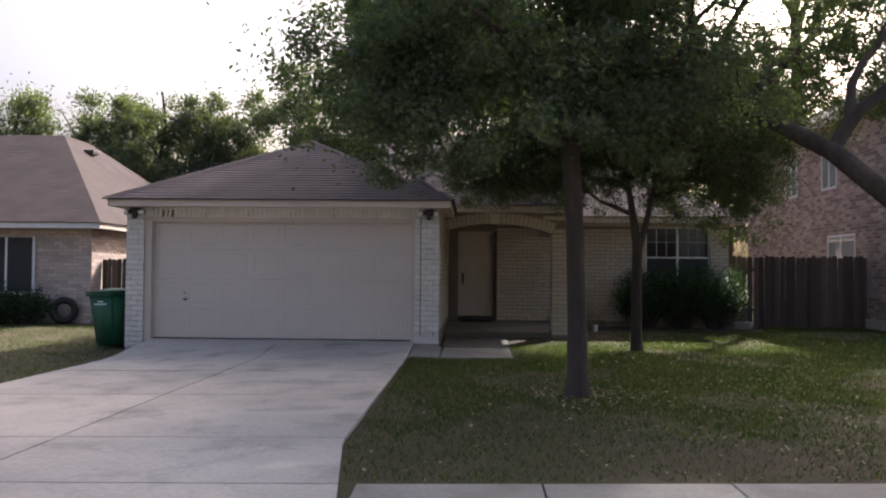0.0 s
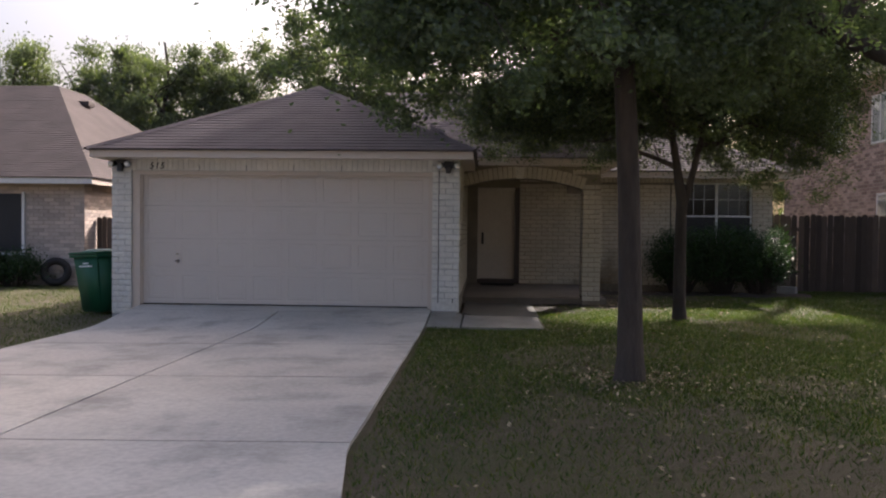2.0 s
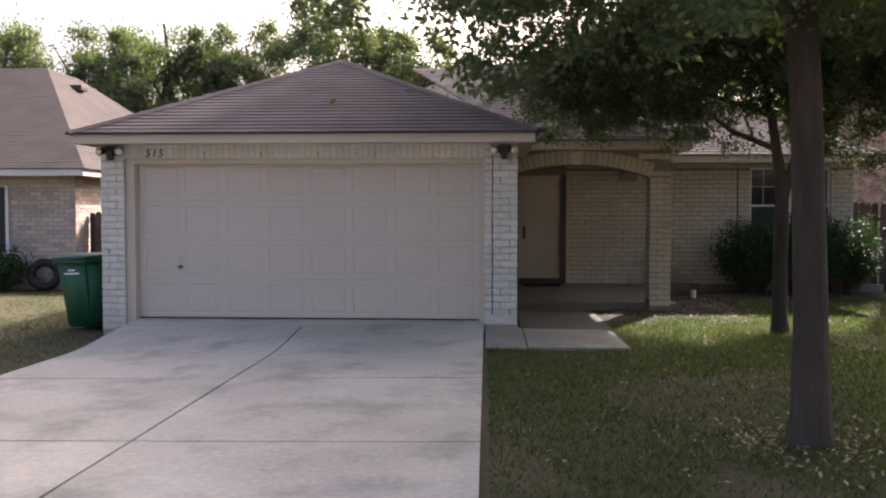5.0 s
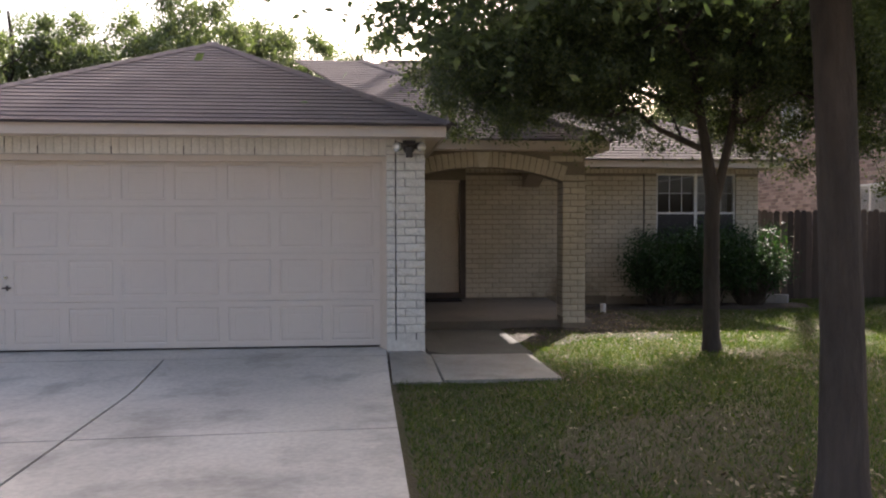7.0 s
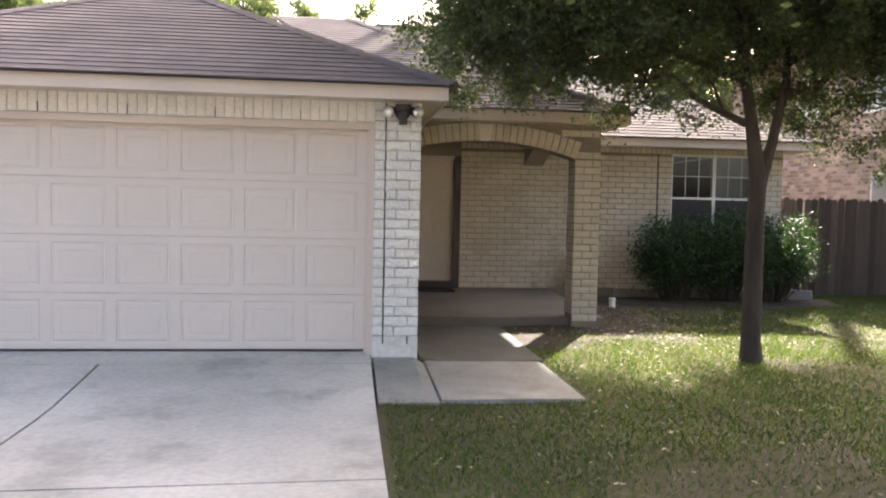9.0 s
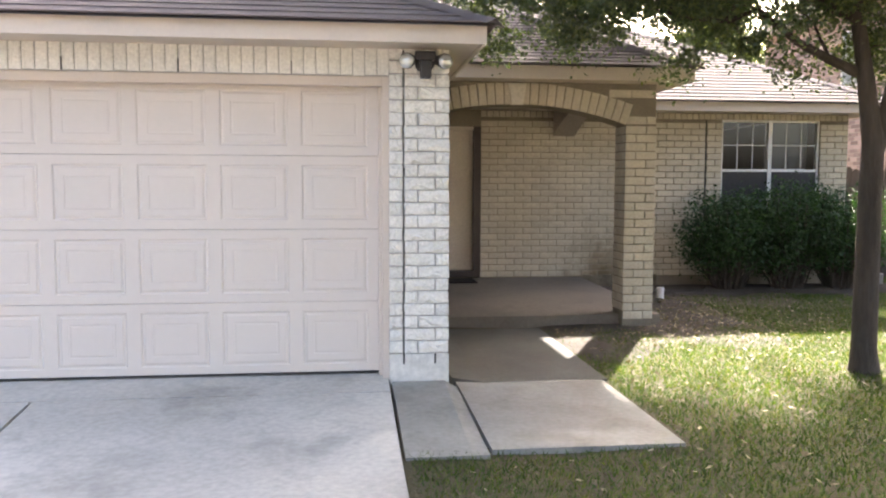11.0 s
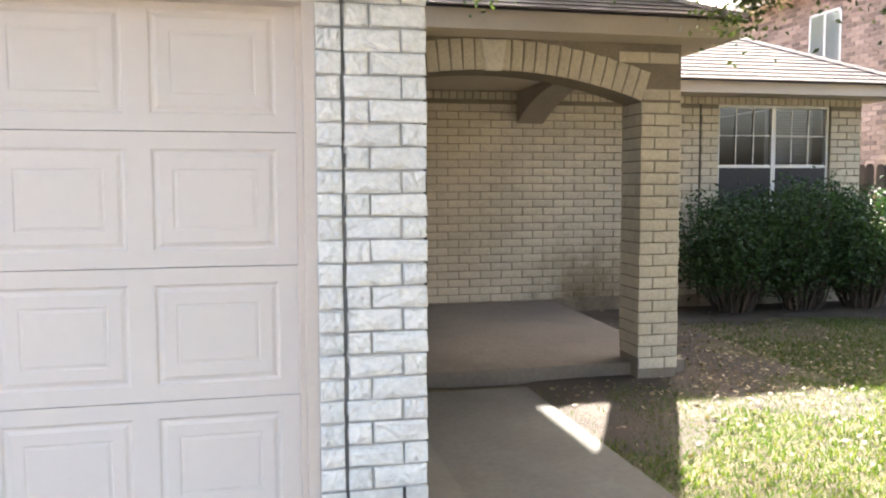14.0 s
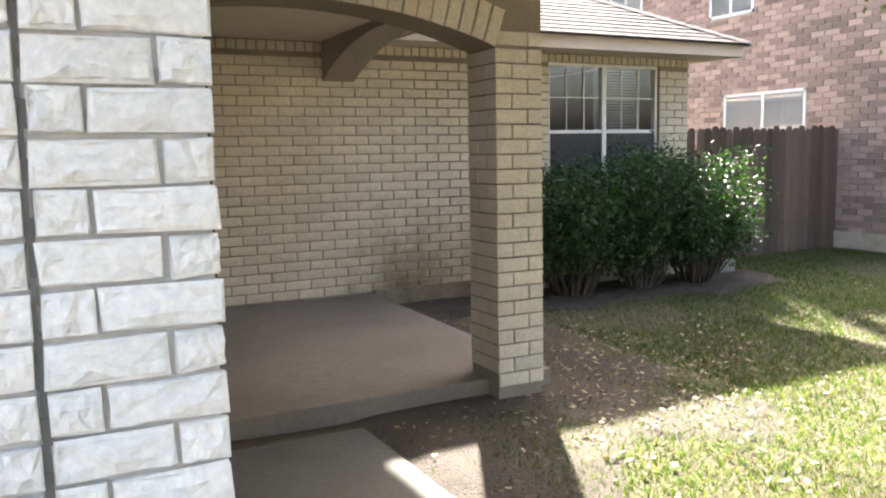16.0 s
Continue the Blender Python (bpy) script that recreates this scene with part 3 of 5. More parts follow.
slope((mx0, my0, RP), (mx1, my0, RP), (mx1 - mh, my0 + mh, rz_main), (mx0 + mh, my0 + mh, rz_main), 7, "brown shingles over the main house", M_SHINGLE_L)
slope((mx1, my0, RP), (mx1, my1, RP), (mx1 - mh, my0 + mh, rz_main), (mx1 - mh, my0 + mh, rz_main), 8)
slope((mx0, my1, RP), (mx0, my0, RP), (mx0 + mh, my0 + mh, rz_main), (mx0 + mh, my0 + mh, rz_main), 9)
slope((mx1, my1, RP), (mx0, my1, RP), (mx0 + mh, my0 + mh, rz_main), (mx1 - mh, my0 + mh, rz_main), 10)


def ridge_caps(a, b, seed):
    """Lapped cap shingles along a hip or ridge."""
    a, b = Vector(a), Vector(b)
    n = int((b - a).length / 0.2)
    for i in range(n):
        bm = bmesh.new()
        p, q = a.lerp(b, i / n), a.lerp(b, (i + 1.2) / n)
        side = (q - p).cross(Vector((0, 0, 1))).normalized() * 0.11
        up = Vector((0, 0, 0.026))
        low = Vector((0, 0, 0.042))
        vs = [bm.verts.new(x) for x in (p - side - low + up, p + up * 1.3, p + side - low + up, q + side - low + up * 0.7, q + up, q - side - low + up * 0.7)]
        bm.faces.new((vs[0], vs[1], vs[4], vs[5]))
        bm.faces.new((vs[1], vs[2], vs[3], vs[4]))
        part("ridge_cap", bm, M_SHINGLE, house)


ridge_caps((gx0, gy0, RZ), apex, 1)
ridge_caps((gx1, gy0, RZ), apex, 2)
ridge_caps(apex, back, 3)
ridge_caps((px1, py0, RP), ptop, 4)
ridge_caps((mx1, my0, RP), (mx1 - mh, my0 + mh, rz_main), 5)
ridge_caps((mx0 + mh, my0 + mh, rz_main), (mx1 - mh, my0 + mh, rz_main), 6)

# ---- garage door ----
DOOR_Y = 13.74
gdoor = thing("garage_door", "closed beige four-section panelled garage door", "garage door", (-3.53, DOOR_Y, 0.045))
GW, GH = 4.93, 2.20


def panel_mesh():
    """A pressed panel: groove round it, sloped border, raised inner field."""
    bm = bmesh.new()
    w, h = 0.495, 0.412
    rings = [(0, 0.0), (0.010, 0.007), (0.018, 0.007), (0.034, 0.0015), (0.080, 0.0015), (0.085, 0.004), (0.090, 0.004), (0.102, 0.0015)]
    last = None
    for inset, y in rings:
        a, b = w / 2 - inset, h / 2 - inset
        vs = [bm.verts.new(p) for p in ((-a, y, -b), (a, y, -b), (a, y, b), (-a, y, b))]
        if last:
            for i in range(4):
                j = (i + 1) % 4
                bm.faces.new((last[i], last[j], vs[j], vs[i]))
        last = vs
    bm.faces.new(last)
    return finish(bm, "panel", M_DOOR)


PANEL = panel_mesh()
sec_h = GH / 4
for s in range(4):
    bm = bmesh.new()
    zs0, zs1 = s * sec_h + 0.0018, (s + 1) * sec_h - 0.0018
    xs = [-GW / 2] + [(k - 4) * 0.594 + 0.297 + sgn * 0.2475 for k in range(8) for sgn in (-1, 1)] + [GW / 2]
    zc = (zs0 + zs1) / 2
    for i in range(0, len(xs), 2):
        box(bm, xs[i], xs[i + 1], 0.0, 0.045, zs0, zs1)
    for i in range(1, len(xs) - 1, 2):
        box(bm, xs[i], xs[i + 1], 0.0, 0.045, zs0, zc - 0.206)
        box(bm, xs[i], xs[i + 1], 0.0, 0.045, zc + 0.206, zs1)
        box(bm, xs[i], xs[i + 1], 0.02, 0.045, zc - 0.206, zc + 0.206)
    sec = part("section", bm, M_DOOR, gdoor)
    for k in range(8):
        ob = new("panel", PANEL)
        ob.parent = sec
        ob.location = ((k - 4) * 0.594 + 0.297, 0.0, zc)
bm = bmesh.new()
box(bm, -GW / 2, GW / 2, -0.006, 0.05, 0.0, 0.012)
part("bottom_seal", bm, M_RUBBER, gdoor, "black rubber bottom seal")
bm = bmesh.new()
cyl(bm, (-1.81, 0.0, 0.84), (-1.81, -0.03, 0.84), 0.018)
part("lock_knob", bm, M_CHROME, gdoor, "small chrome lock")
bm = bmesh.new()
box(bm, -1.85, -1.76, -0.035, -0.012, 0.712, 0.732, 0.006)
box(bm, -1.81, -1.795, -0.02, 0.0, 0.69, 0.75)
part("pull_handle", bm, M_BROWN, gdoor, "dark pull handle")
trim = thing("garage_door_trim", "beige trim boards round the garage door", "trim", kind="structure")
for dims in ((-6.07, -5.94, 13.63, 13.80, -0.1, 2.275), (-1.10, -1.05, 13.62, 13.80, 0.0, 2.275), (-5.94, -1.10, 13.63, 13.80, 2.205, 2.275), (-5.955, -5.925, 13.69, 13.735, 0.0, 2.205), (-1.125, -1.085, 13.69, 13.735, 0.0, 2.205)):
    solid("jamb", dims, M_TRIM, trim, bevel=0.004)

# ---- entry door ----
door = thing("door_1", "closed cream panelled entry door in a dark brown frame", "door", (0, BY, 0), kind="structure")
bm = bmesh.new()
box(bm, DX0 + 0.05, DX1 - 0.06, 0.10, 0.145, DZ0 + 0.03, DZ1 - 0.05)
for px in (-0.22, 0.17):
    for z0, z1 in ((0.32, 0.85), (1.0, 1.62), (1.75, 2.12)):
        box(bm, px, px + 0.30, 0.088, 0.10, z0, z1, 0.008)
part("leaf", bm, M_ENTRY, door)
for dims in ((DX0, DX0 + 0.05, 0.0, 0.16, DZ0, DZ1), (DX1 - 0.11, DX1, -0.025, 0.16, DZ0, DZ1), (DX0, DX1, 0.0, 0.16, DZ1 - 0.05, DZ1), (DX0, DX1, -0.02, 0.17, DZ0 - 0.07, DZ0 + 0.025)):
    solid("frame", dims, M_BROWN if dims[0] > 0.3 or dims[5] < 0.5 else M_ENTRY, door, "painted door frame", 0.004)
bm = bmesh.new()
cyl(bm, (-0.24, 0.09, 1.10), (-0.24, 0.03, 1.10), 0.012)
bmesh.ops.create_uvsphere(bm, u_segments=12, v_segments=8, radius=0.03, matrix=Matrix.Translation((-0.24, 0.02, 1.10)))
box(bm, -0.265, -0.215, 0.085, 0.1, 1.02, 1.30, 0.006)
part("handle", bm, M_BLACK, door, "black door handle with backplate", True)
mat_bm = bmesh.new()
box(mat_bm, -0.28, 0.50, 19.08, 19.60, 0.079, 0.096, 0.005)
tagged(part("doormat", mat_bm, M_MAT), "dark doormat lying on the porch slab", "doormat")

# ---- window ----


def window(name, x0, x1, z0, z1, y, label, parent_kind="structure", sash_rows=True, grille=True, screen=True, turn=None):
    """Pair of hung sashes with white frame, grilles, dark screens below and glass."""
    w = thing(name, label, "window", kind=parent_kind)
    if turn is not None:
        w.matrix_world = turn
    mid, rail = (x0 + x1) / 2, z0 + (z1 - z0) * 0.512

    def bar(nm, dims, mat=M_WHITE, lab=""):
        return solid(nm, dims, mat, w, lab, 0.003)

    bar("frame", (x0, x0 + 0.035, y, y + 0.08, z0, z1))
    bar("frame", (x1 - 0.035, x1, y, y + 0.08, z0, z1))
    bar("frame", (x0 + 0.035, x1 - 0.035, y, y + 0.08, z1 - 0.035, z1))
    bar("sill", (x0, x1, y - 0.02, y + 0.08, z0, z0 + 0.04))
    bar("mullion", (mid - 0.03, mid + 0.03, y, y + 0.08, z0 + 0.04, z1 - 0.035))
    for a, b in ((x0 + 0.035, mid - 0.03), (mid + 0.03, x1 - 0.035)):
        bar("meeting_rail", (a, b, y + 0.01, y + 0.05, rail - 0.025, rail + 0.015))
        g = bmesh.new()
        box(g, a, b, y + 0.035, y + 0.041, rail + 0.015, z1 - 0.035)
        p = part("pane", g, M_GLASS, w, "reflecting upper window pane")
        p.visible_shadow = False
        if screen:
            g = bmesh.new()
            box(g, a, b, y + 0.012, y + 0.016, z0 + 0.04, rail - 0.025)
            part("screen", g, M_SCREEN, w, "dark insect screen")
        if grille:
            for k in (1, 2):
                u = a + (b - a) * k / 3
                bar("grille", (u - 0.007, u + 0.007, y + 0.022, y + 0.032, rail + 0.015, z1 - 0.035))
            bar("grille", (a, b, y + 0.02, y + 0.031, (rail + z1) / 2 - 0.007, (rail + z1) / 2 + 0.007))
    return w


window("window_1", WX0, WX1, WZ0, WZ1, BY + 0.03, "white framed window with grilles above a shrub")
bl = thing("window_blind", "pale blind behind the window glass", "blind")
for k in range(22):
    z = 1.72 + k * 0.035
    bm = bmesh.new()
    box(bm, 5.28, 6.0, BY + 0.30, BY + 0.302, z, z + 0.027)
    part("slat", bm, M_BLIND, bl)
solid("cord_rail", (5.28, 6.0, BY + 0.28, BY + 0.32, 2.49, 2.52), M_WHITE, bl)

# ---- neighbour on the left: buff brick, hip roof ----
nb = thing("neighbour_house", "buff brick neighbouring house with a tall brown hip roof", "house")
NX, NY = -10.14, 20.10
solid("wall", (-24.0, NX, NY, NY + 12, -0.3, 2.45), M_PINK_MORTAR, nb)
M_FRONT = Matrix.Translation((0, NY, 0))
nbr = runs(-15.5, NX, -0.22, 2.32, [(-14.7, -11.6, 0.6, 2.15)], 5)
lay_joined(nb, "brickwork", nbr, M_FRONT, M_NBRICK, 0.012)
M_SIDE = Matrix.Translation((NX, NY, 0)) @ pose(0, 0, 0, 0, 0, 90)
lay_joined(nb, "brickwork", runs(0.0, 6.0, -0.12, 2.40, [], 6), M_SIDE, M_NBRICK, 0.012)
for dims in ((-24.4, NX + 0.40, NY - 0.42, NY - 0.40, 2.38, 2.53), (NX + 0.38, NX + 0.40, NY - 0.40, NY + 12.4, 2.38, 2.53)):
    solid("fascia", dims, M_WHITE if dims[0] < -20 else M_TRIM, nb, "pale fascia board")
solid("soffit", (-24.3, NX + 0.38, NY - 0.40, NY + 12.3, 2.42, 2.44), M_TRIM, nb)
ex, ey = NX + 0.44, NY - 0.45
pk = (-13.75, 25.6, 5.80)
pkb = (-13.75, 27.4, 5.80)
nd = [((-26.0, ey, 2.54), (ex, ey, 2.54), pk, (-26.0, 25.6, 5.80)), ((ex, ey, 2.54), (ex, NY + 12.4, 2.54), pkb, pk)]
for i, (a, b, c, d) in enumerate(nd):
    bm = bmesh.new()
    bm.faces.new([bm.verts.new((p[0], p[1], p[2] - 0.02)) for p in (a, b, c, d)])
    part("roof_deck", bm, M_SHINGLE_L, nb)
    tagged(shingles("roof_slope", a, b, c, d, M_SHINGLE_L, nb, seed=20 + i, exposure=0.145, tab=1.5, lap=0.007), kind="stuff")
bm = bmesh.new()
box(bm, -13.25, -12.80, 25.7, 26.1, 5.18, 5.34, 0.03)
part("roof_vent", bm, M_BROWN, nb, "dark low roof vent")
nw = thing("window_2", "dark neighbour window with a white mullion", "window", kind="structure")
for k, (a, b) in enumerate(((-14.6, -12.46), (-12.40, -11.72))):
    solid("pane", (a, b, NY - 0.03, NY + 0.0, 0.70, 2.14), M_SCREEN, nw, "black screened pane")
for dims in ((-12.46, -12.40, NY - 0.05, NY, 0.66, 2.14), (-11.72, -11.65, NY - 0.04, NY, 0.66, 2.18), (-14.6, -11.65, NY - 0.07, NY, 0.60, 0.66)):
    solid("frame", dims, M_WHITE, nw)

# ---- two-storey neighbour on the right ----
tall = thing("two_storey_house", "two-storey pink brick neighbouring house", "house")
TX = 10.3
solid("wall", (TX, TX + 9, 17.6, 29.5, -0.3, 5.75), M_PINK_MORTAR, tall)
M_TALL = Matrix.Translation((TX, 0, 0)) @ pose(0, 0, 0, 0, 0, -90)
tb = runs(-29.5, -17.6, -0.1, 5.7, [(-22.72, -21.0, 1.42, 2.45), (-23.1, -22.1, 3.8, 5.1), (-25.9, -24.9, 3.8, 5.1)], 9)
lay_joined(tall, "brickwork", tb, M_TALL, M_PINK, 0.012)
solid("foundation", (TX - 0.04, TX - 0.013, 17.6, 29.5, -0.3, 0.2), M_STUCCO, tall, "pale concrete foundation strip")
a, b, c, d = (TX - 0.45, 29.9, 5.72), (TX - 0.45, 17.2, 5.72), (TX + 4.5, 21.6, 8.6), (TX + 4.5, 25.4, 8.6)
for i, q in enumerate(((a, b, c, d), (b, (TX + 9.5, 17.2, 5.72), c, c), ((TX + 9.5, 29.9, 5.72), a, d, d))):
    bm = bmesh.new()
    bm.faces.new([bm.verts.new((p[0], p[1], p[2] - 0.02)) for p in (q if q[2] != q[3] else q[:3])])
    part("roof_deck", bm, M_SIDING, tall)
    shingles("roof_slope", *q, M_SIDING, tall, seed=40 + i, exposure=0.16, tab=1.5, lap=0.007)
solid("fascia", (TX - 0.45, TX - 0.42, 17.2, 29.9, 5.55, 5.73), M_TRIM, tall)
solid("soffit", (TX - 0.42, TX, 17.2, 29.9, 5.60, 5.62), M_TRIM, tall)
for wi, (y0, y1, z0, z1) in enumerate(((21.0, 22.72, 1.42, 2.45), (22.1, 23.1, 3.8, 5.1), (24.9, 25.9, 3.8, 5.1))):
    w = thing("window_%d" % (3 + wi), "white framed sliding window in pink brick wall", "window", group="windows of the two-storey house", kind="structure")
    for dims in ((TX - 0.02, TX - 0.001, y0, y1, z1 - 0.05, z1), (TX - 0.02, TX - 0.001, y0, y1, z0, z0 + 0.05), (TX - 0.02, TX - 0.001, y0, y0 + 0.05, z0, z1), (TX - 0.02, TX - 0.001, y1 - 0.05, y1, z0, z1), (TX - 0.022, TX - 0.001, (y0 + y1) / 2 - 0.03, (y0 + y1) / 2 + 0.03, z0, z1)):
        solid("frame", dims, M_WHITE, w)
    for u0, u1 in ((y0 + 0.05, (y0 + y1) / 2 - 0.03), ((y0 + y1) / 2 + 0.03, y1 - 0.05)):
        bm = bmesh.new()
        box(bm, TX - 0.010, TX - 0.006, u0, u1, z0 + 0.05, z1 - 0.05)
        part("blind", bm, M_BLIND, w, "pale drawn blind")
        bm = bmesh.new()
        box(bm, TX - 0.016, TX - 0.012, u0, u1, z0 + 0.05, z1 - 0.05)
        g = part("pane", bm, M_GLASS, w)
        g.visible_shadow = False

# ---- fences ----


def fence(x0, x1, y, top, seed, label):
    f = thing("fence", label, "fence", group="wooden yard fences")
    rng = random.Random(seed)
    x = x0
    while x < x1:
        w = 0.135 + rng.uniform(-0.004, 0.006)
        bm = bmesh.new()
        h = top + rng.uniform(-0.03, 0.03)
        lean = rng.uniform(-0.008, 0.008)
        zb = float(ground_z(x, y)) + 0.01
        pts = [(x + 0.004, zb), (x + w - 0.004, zb), (x + w - 0.004 + lean, h - 0.04), (x + w - 0.035 + lean, h), (x + 0.035 + lean, h), (x + 0.004 + lean, h - 0.04)]
        fr = [bm.verts.new((px, y + rng.uniform(-0.004, 0.004), pz)) for px, pz in pts]
        bk = [bm.verts.new((px, y + 0.018, pz)) for px, pz in pts]
        bm.faces.new(fr)
        bm.faces.new(bk[::-1])
        for i in range(6):
            j = (i + 1) % 6
            bm.faces.new((fr[j], fr[i], bk[i], bk[j]))
        bmesh.ops.recalc_face_normals(bm, faces=bm.faces)
        part("board", bm, M_WOOD, f)
        x += w + (0.035 if abs(x - x0 - 0.75) < 0.08 else 0.0)
    for z in (0.35, 1.4):
        solid("rail", (x0, x1, y + 0.02, y + 0.06, z, z + 0.09), M_WOOD, f)
    return f


fence(6.53, 10.26, 20.40, 1.80, 3, "weathered brown wooden board fence beside the house")
fence(NX + 0.03, -6.42, 20.70, 1.60, 4, "weathered brown wooden board fence between the houses")

# ---- house over the street, closing the view behind the camera ----
far = thing("opposite_house", "pale brick house across the street", "house")
solid("wall", (-9.0, 9.0, -30.0, -20.0, -0.4, 2.6), M_NBRICK, far)
for i, (a, b, c, d) in enumerate((((9.5, -19.5, 2.6), (-9.5, -19.5, 2.6), (-4.0, -25.0, 5.6), (4.0, -25.0, 5.6)), ((-9.5, -19.5, 2.6), (-9.5, -30.5, 2.6), (-4.0, -25.0, 5.6), (-4.0, -25.0, 5.6)), ((9.5, -30.5, 2.6), (9.5, -19.5, 2.6), (4.0, -25.0, 5.6), (4.0, -25.0, 5.6)))):
    bm = bmesh.new()
    bm.faces.new([bm.verts.new(p) for p in ((a, b, c, d) if c != d else (a, b, c))])
    part("roof", bm, M_SHINGLE_L, far)
solid("door", (-5.5, -0.6, -20.0, -19.97, -0.3, 2.0), M_TRIM, far, "pale garage door")
for x in (2.0, 5.5):
    solid("window", (x, x + 1.5, -20.0, -19.97, 0.7, 2.1), M_SCREEN, far, "dark window")

# ---- trees ----


class Wood:
    """Collects tapered limbs as one mesh."""

    def __init__(self):
        self.v, self.f, self.n = [], [], 0

    def limb(self, pts, radii, sides=8):
        pts = [Vector(p) for p in pts]
        ref = Vector((0.3, 0.9, 0.1))
        rings = []
        for i, p in enumerate(pts):
            d = (pts[min(i + 1, len(pts) - 1)] - pts[max(i - 1, 0)]).normalized()
            u = d.cross(ref).normalized()
            w = d.cross(u)
            ring = [p + (u * math.cos(a) + w * math.sin(a)) * radii[i] for a in (2 * math.pi * k / sides for k in range(sides))]
            rings.append([self.n + k for k in range(sides)])
            self.v.extend(tuple(q) for q in ring)
            self.n += sides
        for r0, r1 in zip(rings, rings[1:]):
            for k in range(sides):
                j = (k + 1) % sides
                self.f.append((r0[k], r0[j], r1[j], r1[k]))

    def build(self, name, parent, material):
        ob = new(name, np_mesh(name, np.array(self.v), np.array(self.f), material, True))
        ob.parent = parent
        return ob


def wander(a, b, n, amp, rng, sag=0.0):
    """A crooked line from a to b."""
    a, b = Vector(a), Vector(b)
    out = []
    for i in range(n + 1):
        t = i / n
        p = a.lerp(b, t)
        k = math.sin(math.pi * t)
        out.append(p + Vector((rng.uniform(-amp, amp), rng.uniform(-amp, amp), rng.uniform(-amp, amp) + sag * k)) * (k * 0.9 + 0.1 * (0 < i < n)))
    return out


def leaves(name, centres, spread, count, size, material, parent, seed, droop=0.0, ratio=0.5):
    """Small folded leaves round the centres (n, 3) with spread (n,)."""
    rng = np.random.default_rng(seed)
    idx = rng.integers(0, len(centres), count)
    p = centres[idx] + rng.normal(0, 1, (count, 3)) * spread[idx][:, None] * np.array([1, 1, 0.8])
    d = rng.normal(0, 1, (count, 3))
    d[:, 2] = d[:, 2] * 0.7 - droop
    d /= np.linalg.norm(d, axis=1)[:, None]
    r = rng.normal(0, 1, (count, 3))
    s = np.cross(d, r)
    s /= np.linalg.norm(s, axis=1)[:, None] + 1e-9
    n = np.cross(d, s)
    ln = (size * rng.uniform(0.6, 1.35, count))[:, None]
    w = ln * ratio
    mid = p + d * ln * 0.45
    v = np.stack([p, mid + s * w * 0.5 + n * w * 0.12, p + d * ln, mid - s * w * 0.5 + n * w * 0.12], axis=1).reshape(-1, 3)
    f = np.arange(count * 4).reshape(-1, 4)
    ob = new(name, np_mesh(name, v, f, material))
    ob.parent = parent
    return ob


def tree(name, label, trunk, radii, limbs, crown, clumps, count, size, mat, seed, spread=(0.16, 0.34), droop=0.3, keep=None, ratio=0.5, twigs=3, gap=-0.33, group="", shift=(0, 0, 0)):
    """trunk: a line; limbs: lines from the trunk; crown: ellipsoids (centre, radii) that the clumps fill unevenly."""
    rng = random.Random(seed)
    t = thing(name, label, "tree", group=group)
    wood = Wood()
    wood.limb(trunk, radii, 14)
    joints = []
    for line, r0 in limbs:
        n = len(line)
        rr = [r0 * (1 - 0.75 * i / (n - 1)) for i in range(n)]
        wood.limb(line, rr, 9)
        joints += [(Vector(p), rr[i]) for i, p in enumerate(line) if i > 0]
    crown = [(tuple(Vector(c) + Vector(shift)), r) for c, r in crown]
    vol = [r[0] * r[1] * r[2] for c, r in crown]
    centres, spr = [], []
    tries = 0
    while len(centres) < clumps and tries < clumps * 30:
        tries += 1
        c, r = rng.choices(crown, vol)[0]
        d = Vector((rng.gauss(0, 1), rng.gauss(0, 1), rng.gauss(0, 1))).normalized() * (rng.random() ** 0.42)
        p = Vector((c[0] + d.x * r[0], c[1] + d.y * r[1], c[2] + d.z * r[2]))
        if noise.noise(p * 0.55) < gap or (keep and not keep(p)):
            continue
        j, jr = min(joints, key=lambda q: (q[0] - p).length + rng.uniform(0, 0.5))
        dist = (j - p).length
        line = wander(j, p, 5, 0.06 * dist, rng, 0.06 * dist)
        br = min(jr * 0.6, 0.012 + 0.012 * dist)
        wood.limb(line, [br * (1 - 0.8 * i / 5) + 0.002 for i in range(6)], 5)
        joints.append((line[3], br * 0.5))
        centres.append(tuple(p))
        spr.append(rng.uniform(*spread))
        for k in range(twigs):
            q = p + Vector((rng.gauss(0, 0.3), rng.gauss(0, 0.3), rng.gauss(-droop * 0.3, 0.22)))
            wood.limb([p, p.lerp(q, 0.5) + Vector((0, 0, 0.03)), q], [0.006, 0.004, 0.002], 4)
            centres.append(tuple(q))
            spr.append(rng.uniform(spread[0] * 0.4, spread[0]))
    wood.build("trunk", t, M_BARK)
    tagged(leaves("crown", np.array(centres), np.array(spr), count, size, mat, t, seed, droop, ratio), kind="stuff")
    return t


rt = random.Random(11)
